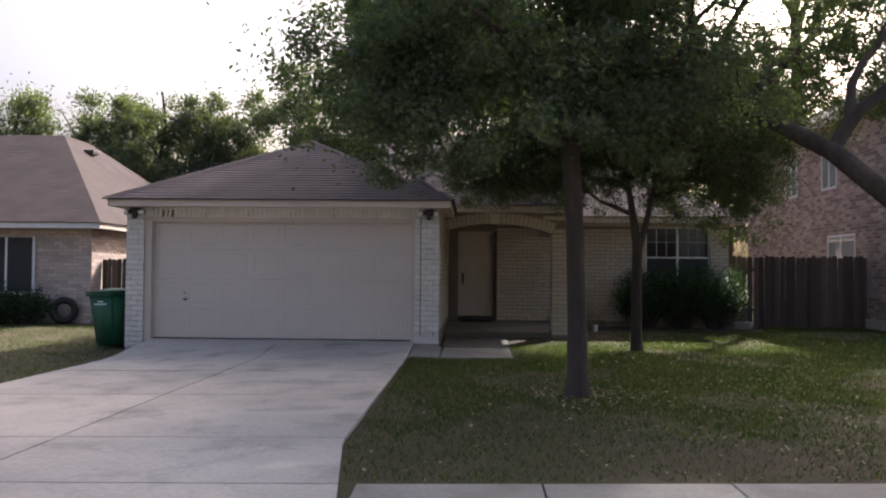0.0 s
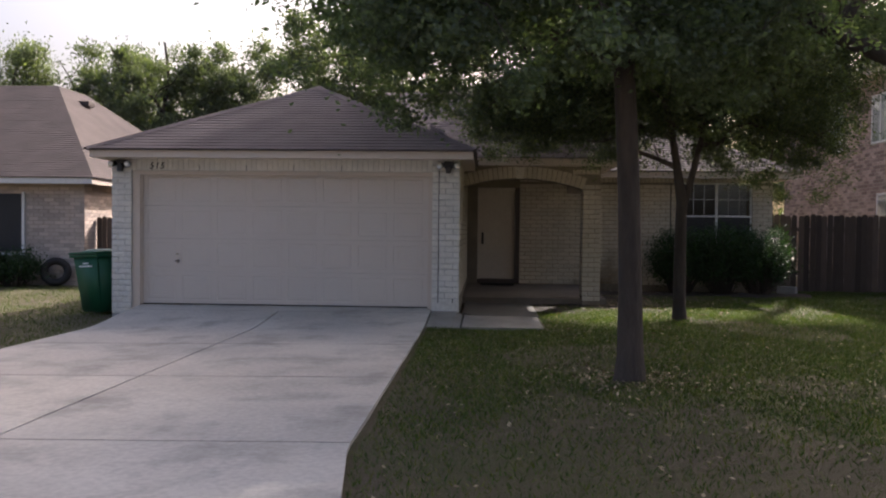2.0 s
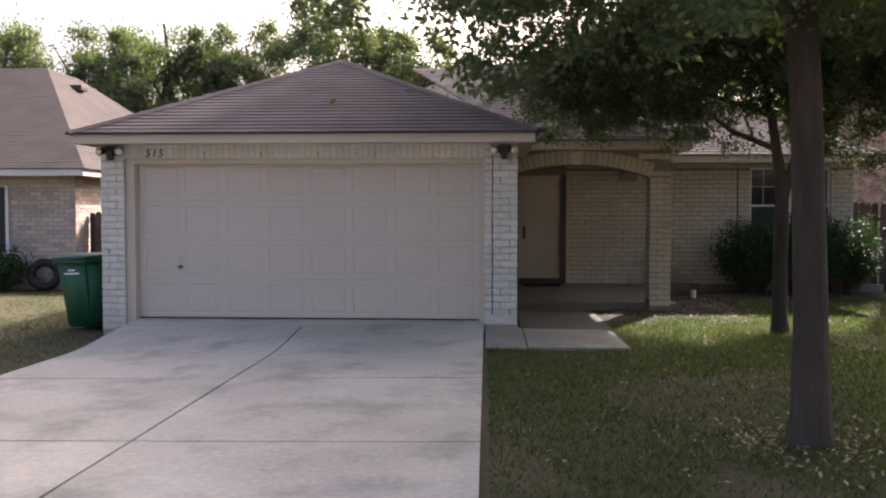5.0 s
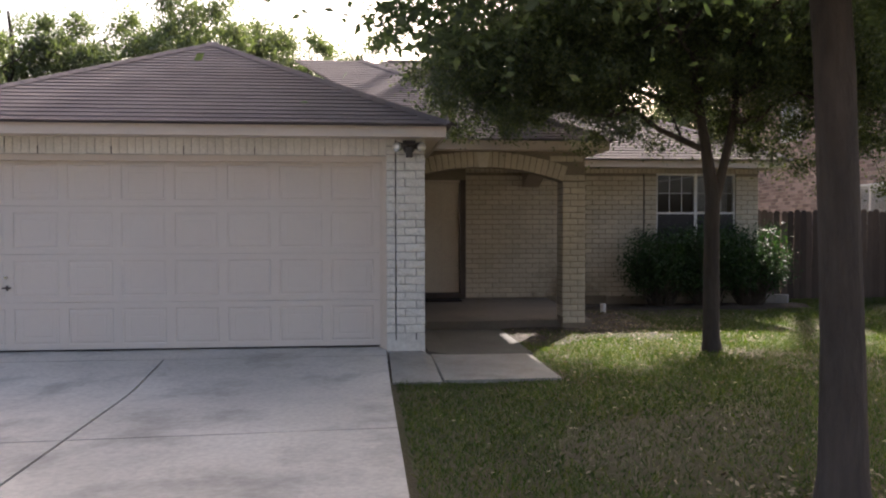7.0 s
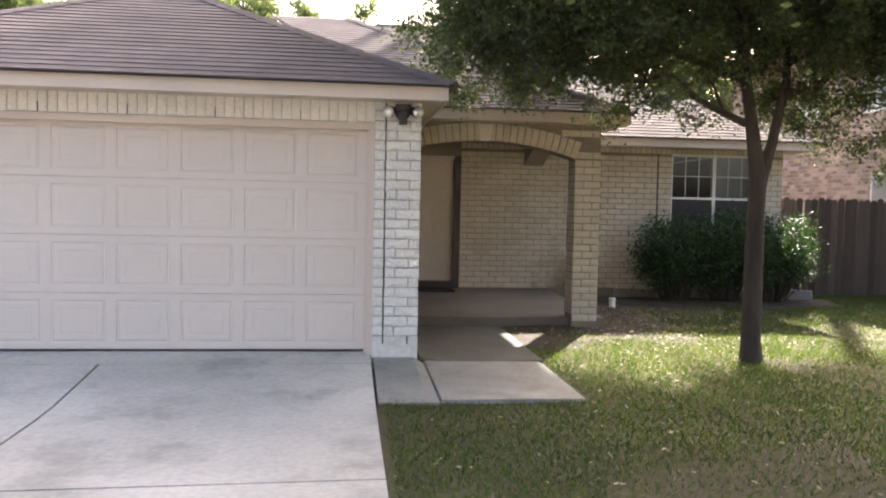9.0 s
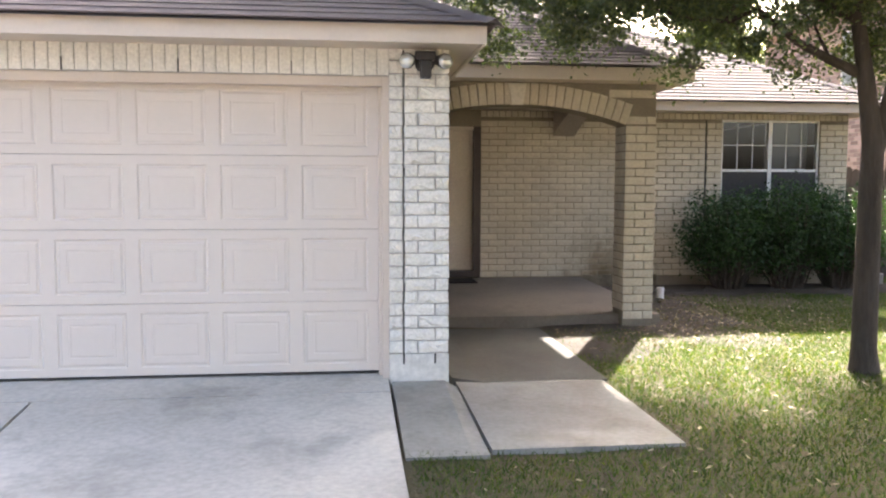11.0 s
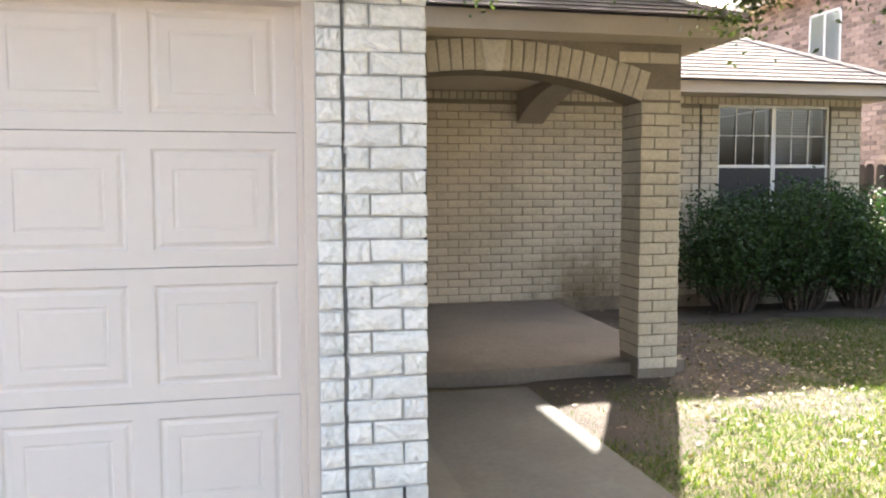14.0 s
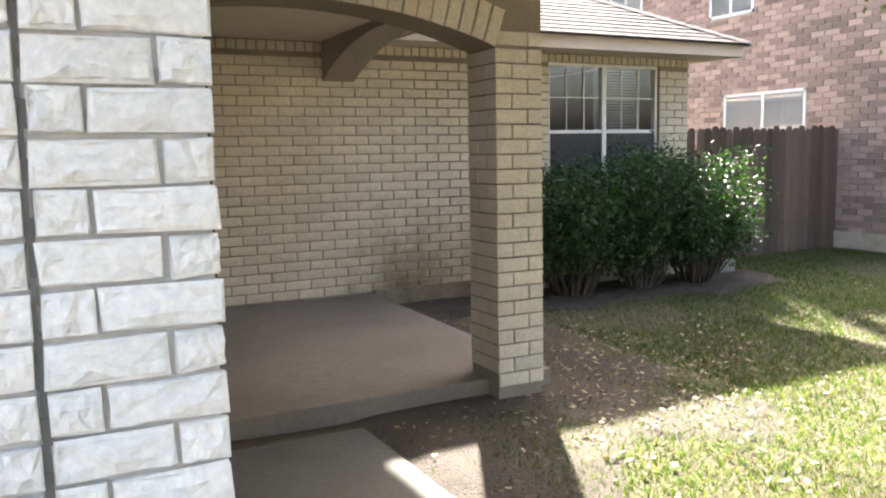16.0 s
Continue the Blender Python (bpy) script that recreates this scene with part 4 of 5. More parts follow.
# big live oak in the lawn
T1 = Vector((1.214, 8.16, -0.11))
trunk1 = [T1 + Vector(p) for p in ((0, 0, -0.1), (0.0, 0, 0.05), (0.0, 0, 0.25), (-0.01, 0.0, 0.9), (-0.03, 0.02, 1.7), (-0.06, 0.02, 2.4), (-0.09, 0.05, 3.0), (-0.09, 0.1, 3.7), (-0.05, 0.1, 4.6), (0.05, 0.1, 5.6))]
limbs1 = []
for h, tip, r in ((3.05, (-2.5, 0.4, 3.6), 0.06), (3.1, (-1.4, -2.2, 3.9), 0.06), (3.15, (2.2, -0.8, 3.8), 0.06), (3.2, (1.2, 2.3, 3.9), 0.06), (3.3, (-2.2, 1.9, 4.4), 0.07), (3.4, (-2.6, -0.8, 5.0), 0.065), (3.6, (2.5, 1.0, 5.0), 0.065), (4.2, (0.4, -2.0, 5.8), 0.055), (4.4, (-0.8, 1.2, 6.4), 0.05)):
    limbs1.append((wander(T1 + Vector((-0.12, 0.03, h)), T1 + Vector(tip), 7, 0.16, rt, 0.25), r))
# the clump at z 6.3 is added above view to shade the lawn
tree("oak_tree", "live oak with a dark dense low crown in the lawn", trunk1, [0.19, 0.155, 0.128, 0.112, 0.106, 0.104, 0.10, 0.085, 0.065, 0.04], limbs1,
     [((0.75, 8.9, 4.9), (2.9, 2.9, 2.1)), ((-0.6, 8.9, 3.5), (1.6, 1.6, 0.9)), ((-1.0, 8.3, 3.25), (1.4, 1.2, 0.65)), ((-0.8, 8.2, 3.3), (1.5, 1.2, 0.65)), ((2.0, 9.4, 6.3), (3.2, 2.6, 1.1)), ((1.6, 9.2, 3.5), (1.6, 2.0, 1.1)), ((0.7, 8.9, 3.3), (2.2, 1.8, 0.8))], 1000, 195000, 0.064, L_OAK, 21, spread=(0.16, 0.32), gap=-0.07, droop=0.35, keep=lambda p: p.z > 2.5 + 0.3 * max(0.0, p.y - 8.1), shift=(-0.05, -0.64, 0))
# slim forked tree nearer the porch
T2 = Vector((3.06, 14.0, -0.11))
trunk2 = [T2 + Vector(p) for p in ((0, 0, -0.1), (0, 0, 0.04), (-0.01, 0, 0.2), (-0.01, 0, 1.0), (0.0, 0.02, 1.6), (0.01, 0.02, 1.95), (-0.08, 0.05, 2.6), (-0.20, 0.1, 3.4), (-0.25, 0.2, 4.6))]
limbs2 = [([T2 + Vector(p) for p in ((0.02, 0.02, 1.82), (0.16, 0.06, 2.3), (0.34, 0.12, 3.0), (0.45, 0.3, 3.8), (0.7, 0.4, 4.8))], 0.07)]
for h, tip, r in ((2.55, (-1.9, 0.0, 3.0), 0.045), (3.0, (-2.6, 0.6, 3.9), 0.045), (3.2, (-1.2, -1.3, 3.9), 0.04), (2.9, (1.9, -0.3, 3.0), 0.045), (3.2, (2.3, 0.6, 3.8), 0.045), (3.4, (0.8, 1.5, 4.2), 0.04), (3.7, (-1.0, 1.0, 4.9), 0.04), (3.7, (1.5, -0.8, 4.8), 0.04)):
    x0 = -0.12 if tip[0] < 0 else 0.3
    limbs2.append((wander(T2 + Vector((x0, 0.08, h)), T2 + Vector(tip), 6, 0.12, rt, 0.2), r))
# clumps left of x 0 and behind y 15.5 are added for drive shade
tree("elm_tree", "slim forked tree with light yellow-green leaves by the porch", trunk2, [0.14, 0.125, 0.105, 0.098, 0.092, 0.09, 0.065, 0.05, 0.03], limbs2,
     [((2.4, 13.7, 4.3), (3.0, 2.4, 1.6)), ((0.7, 13.6, 3.4), (1.5, 1.3, 0.8)), ((4.6, 13.6, 3.1), (1.3, 1.2, 0.8)), ((4.3, 13.5, 3.3), (1.5, 1.2, 0.8)), ((4.6, 13.4, 3.3), (1.5, 1.2, 0.8)), ((2.4, 13.8, 5.6), (2.6, 2.3, 1.4)), ((1.0, 14.2, 3.7), (1.4, 1.1, 0.9)), ((0.9, 13.9, 3.4), (1.4, 1.1, 0.75)), ((0.7, 13.9, 3.6), (1.5, 1.1, 0.9)), ((1.2, 13.7, 3.3), (1.3, 1.0, 0.65)), ((1.3, 13.8, 3.7), (1.6, 1.2, 0.9)), ((0.7, 14.8, 3.45), (1.2, 0.75, 0.5)), ((1.9, 16.5, 4.7), (1.2, 1.2, 0.8)), ((1.9, 16.3, 4.8), (1.2, 1.3, 0.8)), ((2.0, 16.6, 4.7), (1.1, 1.1, 0.7)), ((1.2, 15.9, 4.3), (1.0, 1.0, 0.6)), ((1.1, 15.8, 4.3), (1.0, 1.0, 0.6)), ((-0.8, 13.2, 5.5), (1.5, 1.9, 0.9)), ((-0.6, 13.4, 5.6), (1.5, 1.9, 0.9)), ((-0.9, 12.9, 5.5), (1.3, 1.7, 0.8)), ((4.0, 14.5, 4.7), (2.6, 1.9, 1.2)), ((4.8, 14.2, 4.7), (2.3, 1.8, 1.3)), ((4.6, 14.4, 4.9), (2.4, 1.8, 1.2)), ((3.7, 15.1, 2.85), (1.0, 0.7, 0.55))], 2420, 580000, 0.046, L_ELM, 22, gap=-0.31, droop=0.3, ratio=0.55, keep=lambda p: p.z > 2.98 or p.x > 2.3, shift=(-0.05, 0.3, -0.16))
# leaning tree whose limb crosses above the lawn
trunk3 = [Vector(p) + Vector((0, -0.65, 0)) for p in ((5.05, 6.2, -0.3), (4.98, 6.3, 0.1), (4.7, 6.75, 0.9), (4.24, 7.5, 1.97), (3.85, 8.25, 2.65), (3.27, 9.4, 3.37), (3.0, 10.0, 4.0), (2.9, 10.4, 4.9), (2.8, 10.6, 6.0))]
limbs3 = []
for k, tip, r in ((4, (5.2, 9.6, 4.6), 0.07), (5, (4.6, 11.2, 4.6), 0.08), (5, (1.9, 10.4, 4.4), 0.07), (4, (6.2, 8.4, 4.9), 0.08), (6, (4.2, 9.2, 5.9), 0.05), (3, (5.6, 8.6, 3.3), 0.05), (4, (7.2, 10.6, 5.2), 0.08), (5, (6.2, 12.4, 5.4), 0.07)):
    limbs3.append((wander(trunk3[k], Vector(tip) + Vector((0, -0.65, 0)), 6, 0.15, rt, 0.2), r))
# the topmost crown clump is added above view to shade the lawn
tree("leaning_oak", "leaning oak with a thick dark bare limb", trunk3, [0.20, 0.16, 0.135, 0.115, 0.10, 0.088, 0.07, 0.055, 0.035], limbs3,
     [((4.3, 9.9, 5.2), (2.5, 2.2, 1.7)), ((5.2, 9.4, 3.9), (1.2, 1.2, 0.6)), ((6.3, 11.4, 5.6), (2.6, 2.3, 1.4)), ((6.9, 13.4, 7.4), (2.6, 2.3, 0.9))], 430, 90000, 0.064, L_OAK, 23, droop=0.3, gap=-0.05, shift=(0, -0.65, 0))

# tall trees behind the houses
for i, (x, y, h, w) in enumerate(((-27, 40, 9.5, 3.2), (-22.5, 38, 10.2, 3.0), (-18.5, 39, 9.6, 2.8), (-14.8, 37, 10.6, 3.0), (-11.5, 38, 9.8, 2.6), (-8.3, 37, 10.4, 2.8), (-4.8, 39, 9.6, 3.0), (-1.0, 40, 9.2, 3.2), (3.5, 41, 9.4, 3.4), (8.0, 42, 9.0, 3.4), (13.0, 41, 9.5, 3.6), (-32, 42, 10.5, 3.6), (-38, 43, 10.5, 3.8))):
    base = Vector((x, y, -0.2))
    r = random.Random(60 + i)
    h = h * 1.05
    stem = [base + Vector((0, 0, z)) + Vector((r.uniform(-0.2, 0.2), r.uniform(-0.2, 0.2), 0)) for z in np.linspace(0, h * 0.9, 7)]
    lb = [(wander(base + Vector((0, 0, h * r.uniform(0.15, 0.6))), base + Vector((w * math.cos(a) * 0.8, w * math.sin(a) * 0.8, h * r.uniform(0.5, 0.98))), 5, 0.3, r, 0.3), 0.09) for a in (k * 1.05 + r.random() for k in range(6))]
    tree("background_tree", "tall upright green tree behind the houses", stem, [0.22 - 0.028 * k for k in range(7)], lb,
         [(tuple(base + Vector((0, 0, h * 0.5))), (w * 0.95, w * 0.95, h * 0.48)), (tuple(base + Vector((w * r.uniform(-0.5, 0.5), 0, h * 0.75))), (w * 0.5, w * 0.5, h * 0.3))], 250, 46000, 0.19, L_FAR, 60 + i, spread=(0.35, 0.66), droop=-0.9, ratio=0.38, twigs=3, gap=-0.9, group="trees behind the houses")

# tall unseen trees added in the back garden, their crowns high above the roof
# placed so that they shade the drive and the near lawn
for i, (x, y, w) in enumerate(((3.2, 25.5, 4.6), (10.6, 26.0, 4.4))):
    base = Vector((x, y, -0.2))
    r = random.Random(90 + i)
    stem = [base + Vector((r.uniform(-0.15, 0.15), r.uniform(-0.15, 0.15), z)) for z in np.linspace(0, 14.5, 8)]
    lb = [(wander(base + Vector((0, 0, r.uniform(8.5, 11))), base + Vector((w * 0.85 * math.cos(a), 2.6 * math.sin(a), r.uniform(12, 17))), 6, 0.3, r, 0.4), 0.10) for a in (k * 0.9 + r.random() for k in range(7))]
    tree("unseen_shade_tree", "tall spreading tree added unseen behind the house to cast shade", stem, [0.26, 0.24, 0.22, 0.2, 0.18, 0.15, 0.1, 0.05], lb,
         [(tuple(base + Vector((0, 0, 14.9))), (w, 2.6, 4.0)), (tuple(base + Vector((w * 0.3, 0, 13.5))), (w * 0.7, 2.2, 2.6)), (tuple(base + Vector((w * 0.75 if i == 0 else 0.0, 0, 12.2))), (2.4, 2.0, 1.7))], 370, 66000, 0.17, L_FAR, 90 + i, spread=(0.4, 0.8), droop=0.2, gap=-0.25, keep=lambda p: p.z > (10.4 if p.x < 8.2 else 11.2), group="shade trees behind the house")

# ---- shrubs ----


def shrub(name, label, at, radii, stems, count, size, mat, seed, bare=0.22, group="shrubs under the window"):
    s = thing(name, label, "shrub", group=group)
    rng = random.Random(seed)
    wood = Wood()
    cs, sp = [], []
    z0 = float(ground_z(at[0], at[1])) - 0.02
    for k in range(stems):
        d = Vector((rng.uniform(-1, 1), rng.uniform(-1, 1), rng.uniform(0.15, 1.0)))
        if d.x ** 2 + d.y ** 2 > 1.15:
            d.x, d.y = d.x * 0.75, d.y * 0.75
        p = Vector((at[0] + d.x * radii[0], at[1] + d.y * radii[1], z0 + bare + 0.05 + d.z * (radii[2] - bare - 0.05) * (1 - 0.25 * d.x * d.x)))
        b = Vector((at[0] + d.x * radii[0] * 0.28, at[1] + d.y * radii[1] * 0.25, z0))
        line = wander(b, p, 5, 0.06, rng)
        wood.limb(line, [0.014, 0.012, 0.010, 0.008, 0.006, 0.003], 5)
        for q, w in ((line[3], 0.13), (line[4], 0.14), (line[5], 0.11)):
            if q.z - z0 > bare:
                cs.append(tuple(q))
                sp.append(w)
    tagged(wood.build("branchwork", s, M_BARK), kind="stuff")
    tagged(leaves("foliage", np.array(cs), np.array(sp), count, size, mat, s, seed, -0.2, 0.5), kind="stuff")
    return s


shrub("shrub", "dense dark green shrub under the window", (4.25, 19.02), (0.68, 0.44, 1.44), 100, 13000, 0.055, L_BUSH, 71, 0.42)
shrub("shrub", "dense dark green shrub under the window", (5.15, 19.0), (0.66, 0.47, 1.58), 105, 13500, 0.055, L_BUSH, 73, 0.42)
shrub("shrub", "rounded green shrub at the window corner", (6.0, 18.96), (0.64, 0.50, 1.60), 110, 14000, 0.055, L_BUSH, 72, 0.40)
for i, x in enumerate((-14.4, -13.3, -12.3, -11.6)):
    shrub("hedge_shrub", "low clipped green shrub at the neighbour wall", (x, 19.5), (0.62, 0.4, 0.9), 50, 4200, 0.07, L_BUSH, 80 + i, group="clipped shrubs at the neighbour wall")

# ---- bin, tyre, lamps, number, small things ----
wb = thing("wheeled_bin", "green plastic wheeled bin beside the garage", "bin", (-6.87, 14.28, float(ground_z(-6.9, 14.3)) + 0.02))
wb.rotation_euler = (0, radians(-3), radians(-24))
wb.scale = (1.05, 1.05, 1.08)
bm = bmesh.new()
lo = [bm.verts.new(p) for p in ((-0.23, -0.25, 0.02), (0.23, -0.25, 0.02), (0.23, 0.22, 0.02), (-0.23, 0.22, 0.02))]
up = [bm.verts.new(p) for p in ((-0.30, -0.34, 0.93), (0.30, -0.34, 0.93), (0.30, 0.34, 0.93), (-0.30, 0.34, 0.93))]
for i in range(4):
    j = (i + 1) % 4
    bm.faces.new((lo[i], lo[j], up[j], up[i]))
bm.faces.new(lo[::-1])
bm.faces.new(up)
bmesh.ops.bevel(bm, geom=list(bm.edges), offset=0.03, segments=3, affect="EDGES")
part("body", bm, M_GREEN, wb, smooth=True)
bm = bmesh.new()
box(bm, -0.33, 0.33, -0.37, 0.37, 0.90, 0.94, 0.012)
part("rim", bm, M_GREEN, wb)
bm = bmesh.new()
box(bm, -0.33, 0.33, -0.39, 0.36, 0.945, 0.985, 0.018)
bmesh.ops.create_uvsphere(bm, u_segments=16, v_segments=8, radius=0.3, matrix=Matrix.Translation((0, 0, 0.975)) @ Matrix.Diagonal((1, 1.1, 0.2, 1)))
part("lid", bm, M_GREEN, wb, smooth=False)
bm = bmesh.new()
cyl(bm, (-0.28, 0.40, 0.92), (0.28, 0.40, 0.92), 0.016)
part("handle", bm, M_GREEN, wb)
for sx in (-0.27, 0.27):
    bm = bmesh.new()
    cyl(bm, (sx - 0.03, 0.24, 0.13), (sx + 0.03, 0.24, 0.13), 0.13, n=20)
    wh = part("wheel", bm, M_RUBBER, wb, "black rubber wheel")
    bm = bmesh.new()
    cyl(bm, (sx - 0.036, 0.24, 0.13), (sx + 0.036, 0.24, 0.13), 0.07, n=16)
    part("hub", bm, M_BLACK, wh)
for z, w in ((0.80, 0.14), (0.755, 0.30)):
    bm = bmesh.new()
    box(bm, -w / 2, w / 2, -0.330, -0.318, z - 0.012, z + 0.012)
    part("print", bm, M_LABEL, wb, "white printed bar")

bm = bmesh.new()
R, r0 = 0.27, 0.095
rings = []
for i in range(36):
    a = 2 * math.pi * i / 36
    ring = []
    for k in range(12):
        b = 2 * math.pi * k / 12
        q = R + r0 * math.cos(b) * (1.0 if math.cos(b) < 0.5 else 0.92)
        ring.append(bm.verts.new((q * math.cos(a), 0.10 * math.sin(b) * (1 + 0.04 * (i % 2)), q * math.sin(a))))
    rings.append(ring)
for i in range(36):
    r1, r2 = rings[i], rings[(i + 1) % 36]
    for k in range(12):
        j = (k + 1) % 12
        bm.faces.new((r1[k], r1[j], r2[j], r2[k]))
tyre = part("tyre", bm, M_RUBBER, None, smooth=True)
tyre.matrix_world = pose(-10.70, 19.80, float(ground_z(-10.7, 19.8)) + 0.36, -8, 0, 20)
tagged(tyre, "black tyre leaning on the neighbour's brick wall", "tyre")


def flood(x, label):
    """Twin-head floodlight with a sensor box."""
    f = thing("floodlight", label, "outdoor lamp", (x, FY - 0.02, 2.375), group="garage floodlights")
    f.scale = (1.25, 1.2, 1.2)
    bm = bmesh.new()
    cyl(bm, (0, 0.0, 0.0), (0, -0.035, 0.0), 0.062, 0.055, 18)
    box(bm, -0.06, 0.06, -0.075, -0.025, 0.005, 0.06, 0.012)
    part("base", bm, M_BLACK, f)
    bm = bmesh.new()
    box(bm, -0.032, 0.032, -0.105, -0.04, -0.105, 0.0, 0.010)
    part("sensor", bm, M_BLACK, f, "black motion sensor box")
    for s in (-1, 1):
        bm = bmesh.new()
        cyl(bm, (s * 0.04, -0.05, 0.025), (s * 0.085, -0.06, 0.005), 0.012)
        cyl(bm, (s * 0.075, -0.02, 0.012), (s * 0.11, -0.10, -0.005), 0.030, 0.048, 18)
        h = part("head", bm, M_BLACK, f)
        bm = bmesh.new()
        bmesh.ops.create_uvsphere(bm, u_segments=16, v_segments=10, radius=0.046, matrix=Matrix.Translation((s * 0.1135, -0.108, -0.007)) @ pose(0, 0, 0, 0, 0, s * 24) @ Matrix.Diagonal((1, 0.55, 1, 1)))
        part("bulb", bm, M_BULB, h, "silvery frosted lamp bulb", True)
    return f


flood(-0.79, "black twin floodlight with silver bulbs on the brick pillar")
flood(-6.22, "black twin floodlight with silver bulbs on the brick pillar")

num = bpy.data.curves.new("house_number", "FONT")
num.body, num.size, num.extrude, num.shear = "515", 0.155, 0.006, 0.25
num.align_x = "CENTER"
num.space_character = 1.15
num.materials.append(M_BLACK)
no = new("house_number", num)
no.matrix_world = pose(-5.64, FY - 0.026, 2.30, 90, 0, 0)
tagged(no, "black metal house number 515 on the brick header", "house number")

bm = bmesh.new()
cyl(bm, (0, 0, -0.1), (0, 0, 0.10), 0.05, n=16)
cyl(bm, (0, 0, 0.10), (0, 0, 0.135), 0.058, 0.05, n=16)
pc = part("pipe_cap", bm, M_WHITE)
pc.location = (2.95, 18.35, float(ground_z(2.95, 18.35)) + 0.02)
tagged(pc, "white plastic pipe cap standing in the bed", "pipe")
bm = bmesh.new()
box(bm, -0.20, 0.20, -0.10, 0.10, 0, 0.19, 0.012)
cb = part("concrete_block", bm, M_BLOCK)
cb.matrix_world = pose(6.78, 19.42, float(ground_z(6.8, 19.4)), 0, 0, -35)
tagged(cb, "grey concrete block lying at the bed's end", "block")

bm = bmesh.new()
pts = [Vector((3.96, 19.08, -0.03)), Vector((3.87, 18.88, 0.005)), Vector((3.78, 18.80, -0.02)), Vector((3.70, 18.52, -0.045))]
for a, b in zip(pts, pts[1:]):
    cyl(bm, a, b, 0.011, 0.009, 8)
tagged(part("fallen_twig", bm, M_BARK), "crooked dark twig lying on the bare soil", "twig")

# ---- lawn growth and litter ----


def lawn_points(n, seed):
    rng = np.random.default_rng(seed)
    x = rng.uniform(-1.0, 10.5, n)
    y = 20.4 - 16.2 * rng.random(n)
    left = rng.random(n) < 0.12
    x = np.where(left, rng.uniform(-12.5, -6.05, n), x)
    bed = (x > 2.1) & (x < 7.1) & (y > 18.5)
    walkp = (x < 0.72) & (x > -1.05) & (y > 12.19)
    under_porch = (x < 2.25) & (x > -1.0) & (y > 16.3)
    out = (x > 10.2) | ((x < -10.1) & (y > 20.0)) | ((x > -6.6) & (x < -6) & (y > 13.5)) | ((x > -0.9) & (x < 6.5) & (y > 19.6))
    dirt = (x < 3.3) & (x > 0.7) & (y > np.where(x < 1.2, 15.1, 15.9) + 0.25 * np.sin(x * 5))
    thin = rng.random(n) < 0.85
    patch = np.sin(x * 1.3 + 0.7 * np.sin(y * 0.9)) * np.sin(y * 1.1 + 0.5 * np.sin(x * 1.7)) < np.where((y > 12.5) & (x < 3.2), -0.9, -0.45)
    dry = (y < 6.6 + 0.7 * np.sin(x * 1.9) + 0.4 * np.sin(x * 4.3)) & (rng.random(n) < 0.6)
    k = ~(dry | bed | walkp | under_porch | out | (dirt & thin) | (patch & (rng.random(n) < 0.55)) | ((x > -6.02) & (x < -1.04 + 0.2 * np.clip((5.45 - y) / 1.4, 0, 1))))
    return x[k], y[k], rng


x, y, rng = lawn_points(430000, 5)
n = len(x)
z = lawn_z(x, y)
ang = rng.uniform(0, 2 * math.pi, n)
h = rng.uniform(0.018, 0.05, n)
wd = rng.uniform(0.0028, 0.006, n)
lx, ly = rng.normal(0, 0.024, n), rng.normal(0, 0.024, n)
p0 = np.stack([x - np.cos(ang) * wd, y - np.sin(ang) * wd, z], axis=1)
p1 = np.stack([x + np.cos(ang) * wd, y + np.sin(ang) * wd, z], axis=1)
p2 = np.stack([x + lx, y + ly, z + h], axis=1)
v = np.stack([p0, p1, p2], axis=1).reshape(-1, 3)
tagged(new("grass", np_mesh("grass", v, np.arange(n * 3).reshape(-1, 3), L_GRASS)), "short green and straw coloured lawn grass", "grass", kind="stuff")


def litter(n, seed, region):
    rng = np.random.default_rng(seed)
    x, y = region(rng, n)
    z = lawn_z(x, y) + 0.018 + rng.uniform(0, 0.02, len(x))
    k = len(x)
    a = rng.uniform(0, 2 * math.pi, k)
    s = rng.uniform(0.012, 0.03, k)
    d = np.stack([np.cos(a) * s, np.sin(a) * s, rng.normal(0, 0.008, k)], axis=1)
    w = np.stack([-np.sin(a) * s * 0.5, np.cos(a) * s * 0.5, rng.normal(0, 0.006, k)], axis=1)
    c = np.stack([x, y, z], axis=1)
    return np.stack([c - d, c + w, c + d, c - w], axis=1).reshape(-1, 3)


def on_lawn(rng, n):
    x, y = rng.uniform(-0.8, 7.8, n), rng.uniform(4.15, 18.4, n)
    k = ~((x < 0.75) & (y > 12.1)) & ~((x < 2.25) & (y > 16.3)) & ~((x > 0.7) & (y < 4.1))
    return x[k], y[k]


def by_column(rng, n):
    x, y = rng.normal(2.6, 0.95, n), rng.normal(16.6, 0.9, n)
    k = (x > 0.85) & ~((x < 2.25) & (y > 16.3)) & (y < 19.5)
    return x[k], y[k]


def by_trunk(rng, n):
    r, a = 0.2 + np.abs(rng.normal(0, 0.35, n)), rng.uniform(0, 2 * math.pi, n)
    return 1.2 + r * np.cos(a), 8.16 + r * np.sin(a)


v = np.concatenate([litter(2200, 7, on_lawn), litter(1500, 8, by_column), litter(450, 9, by_trunk)])
tagged(new("fallen_leaves", np_mesh("fallen_leaves", v, np.arange(len(v)).reshape(-1, 4), L_DEAD)), "dry pale leaves scattered over the lawn", "leaves", kind="stuff")

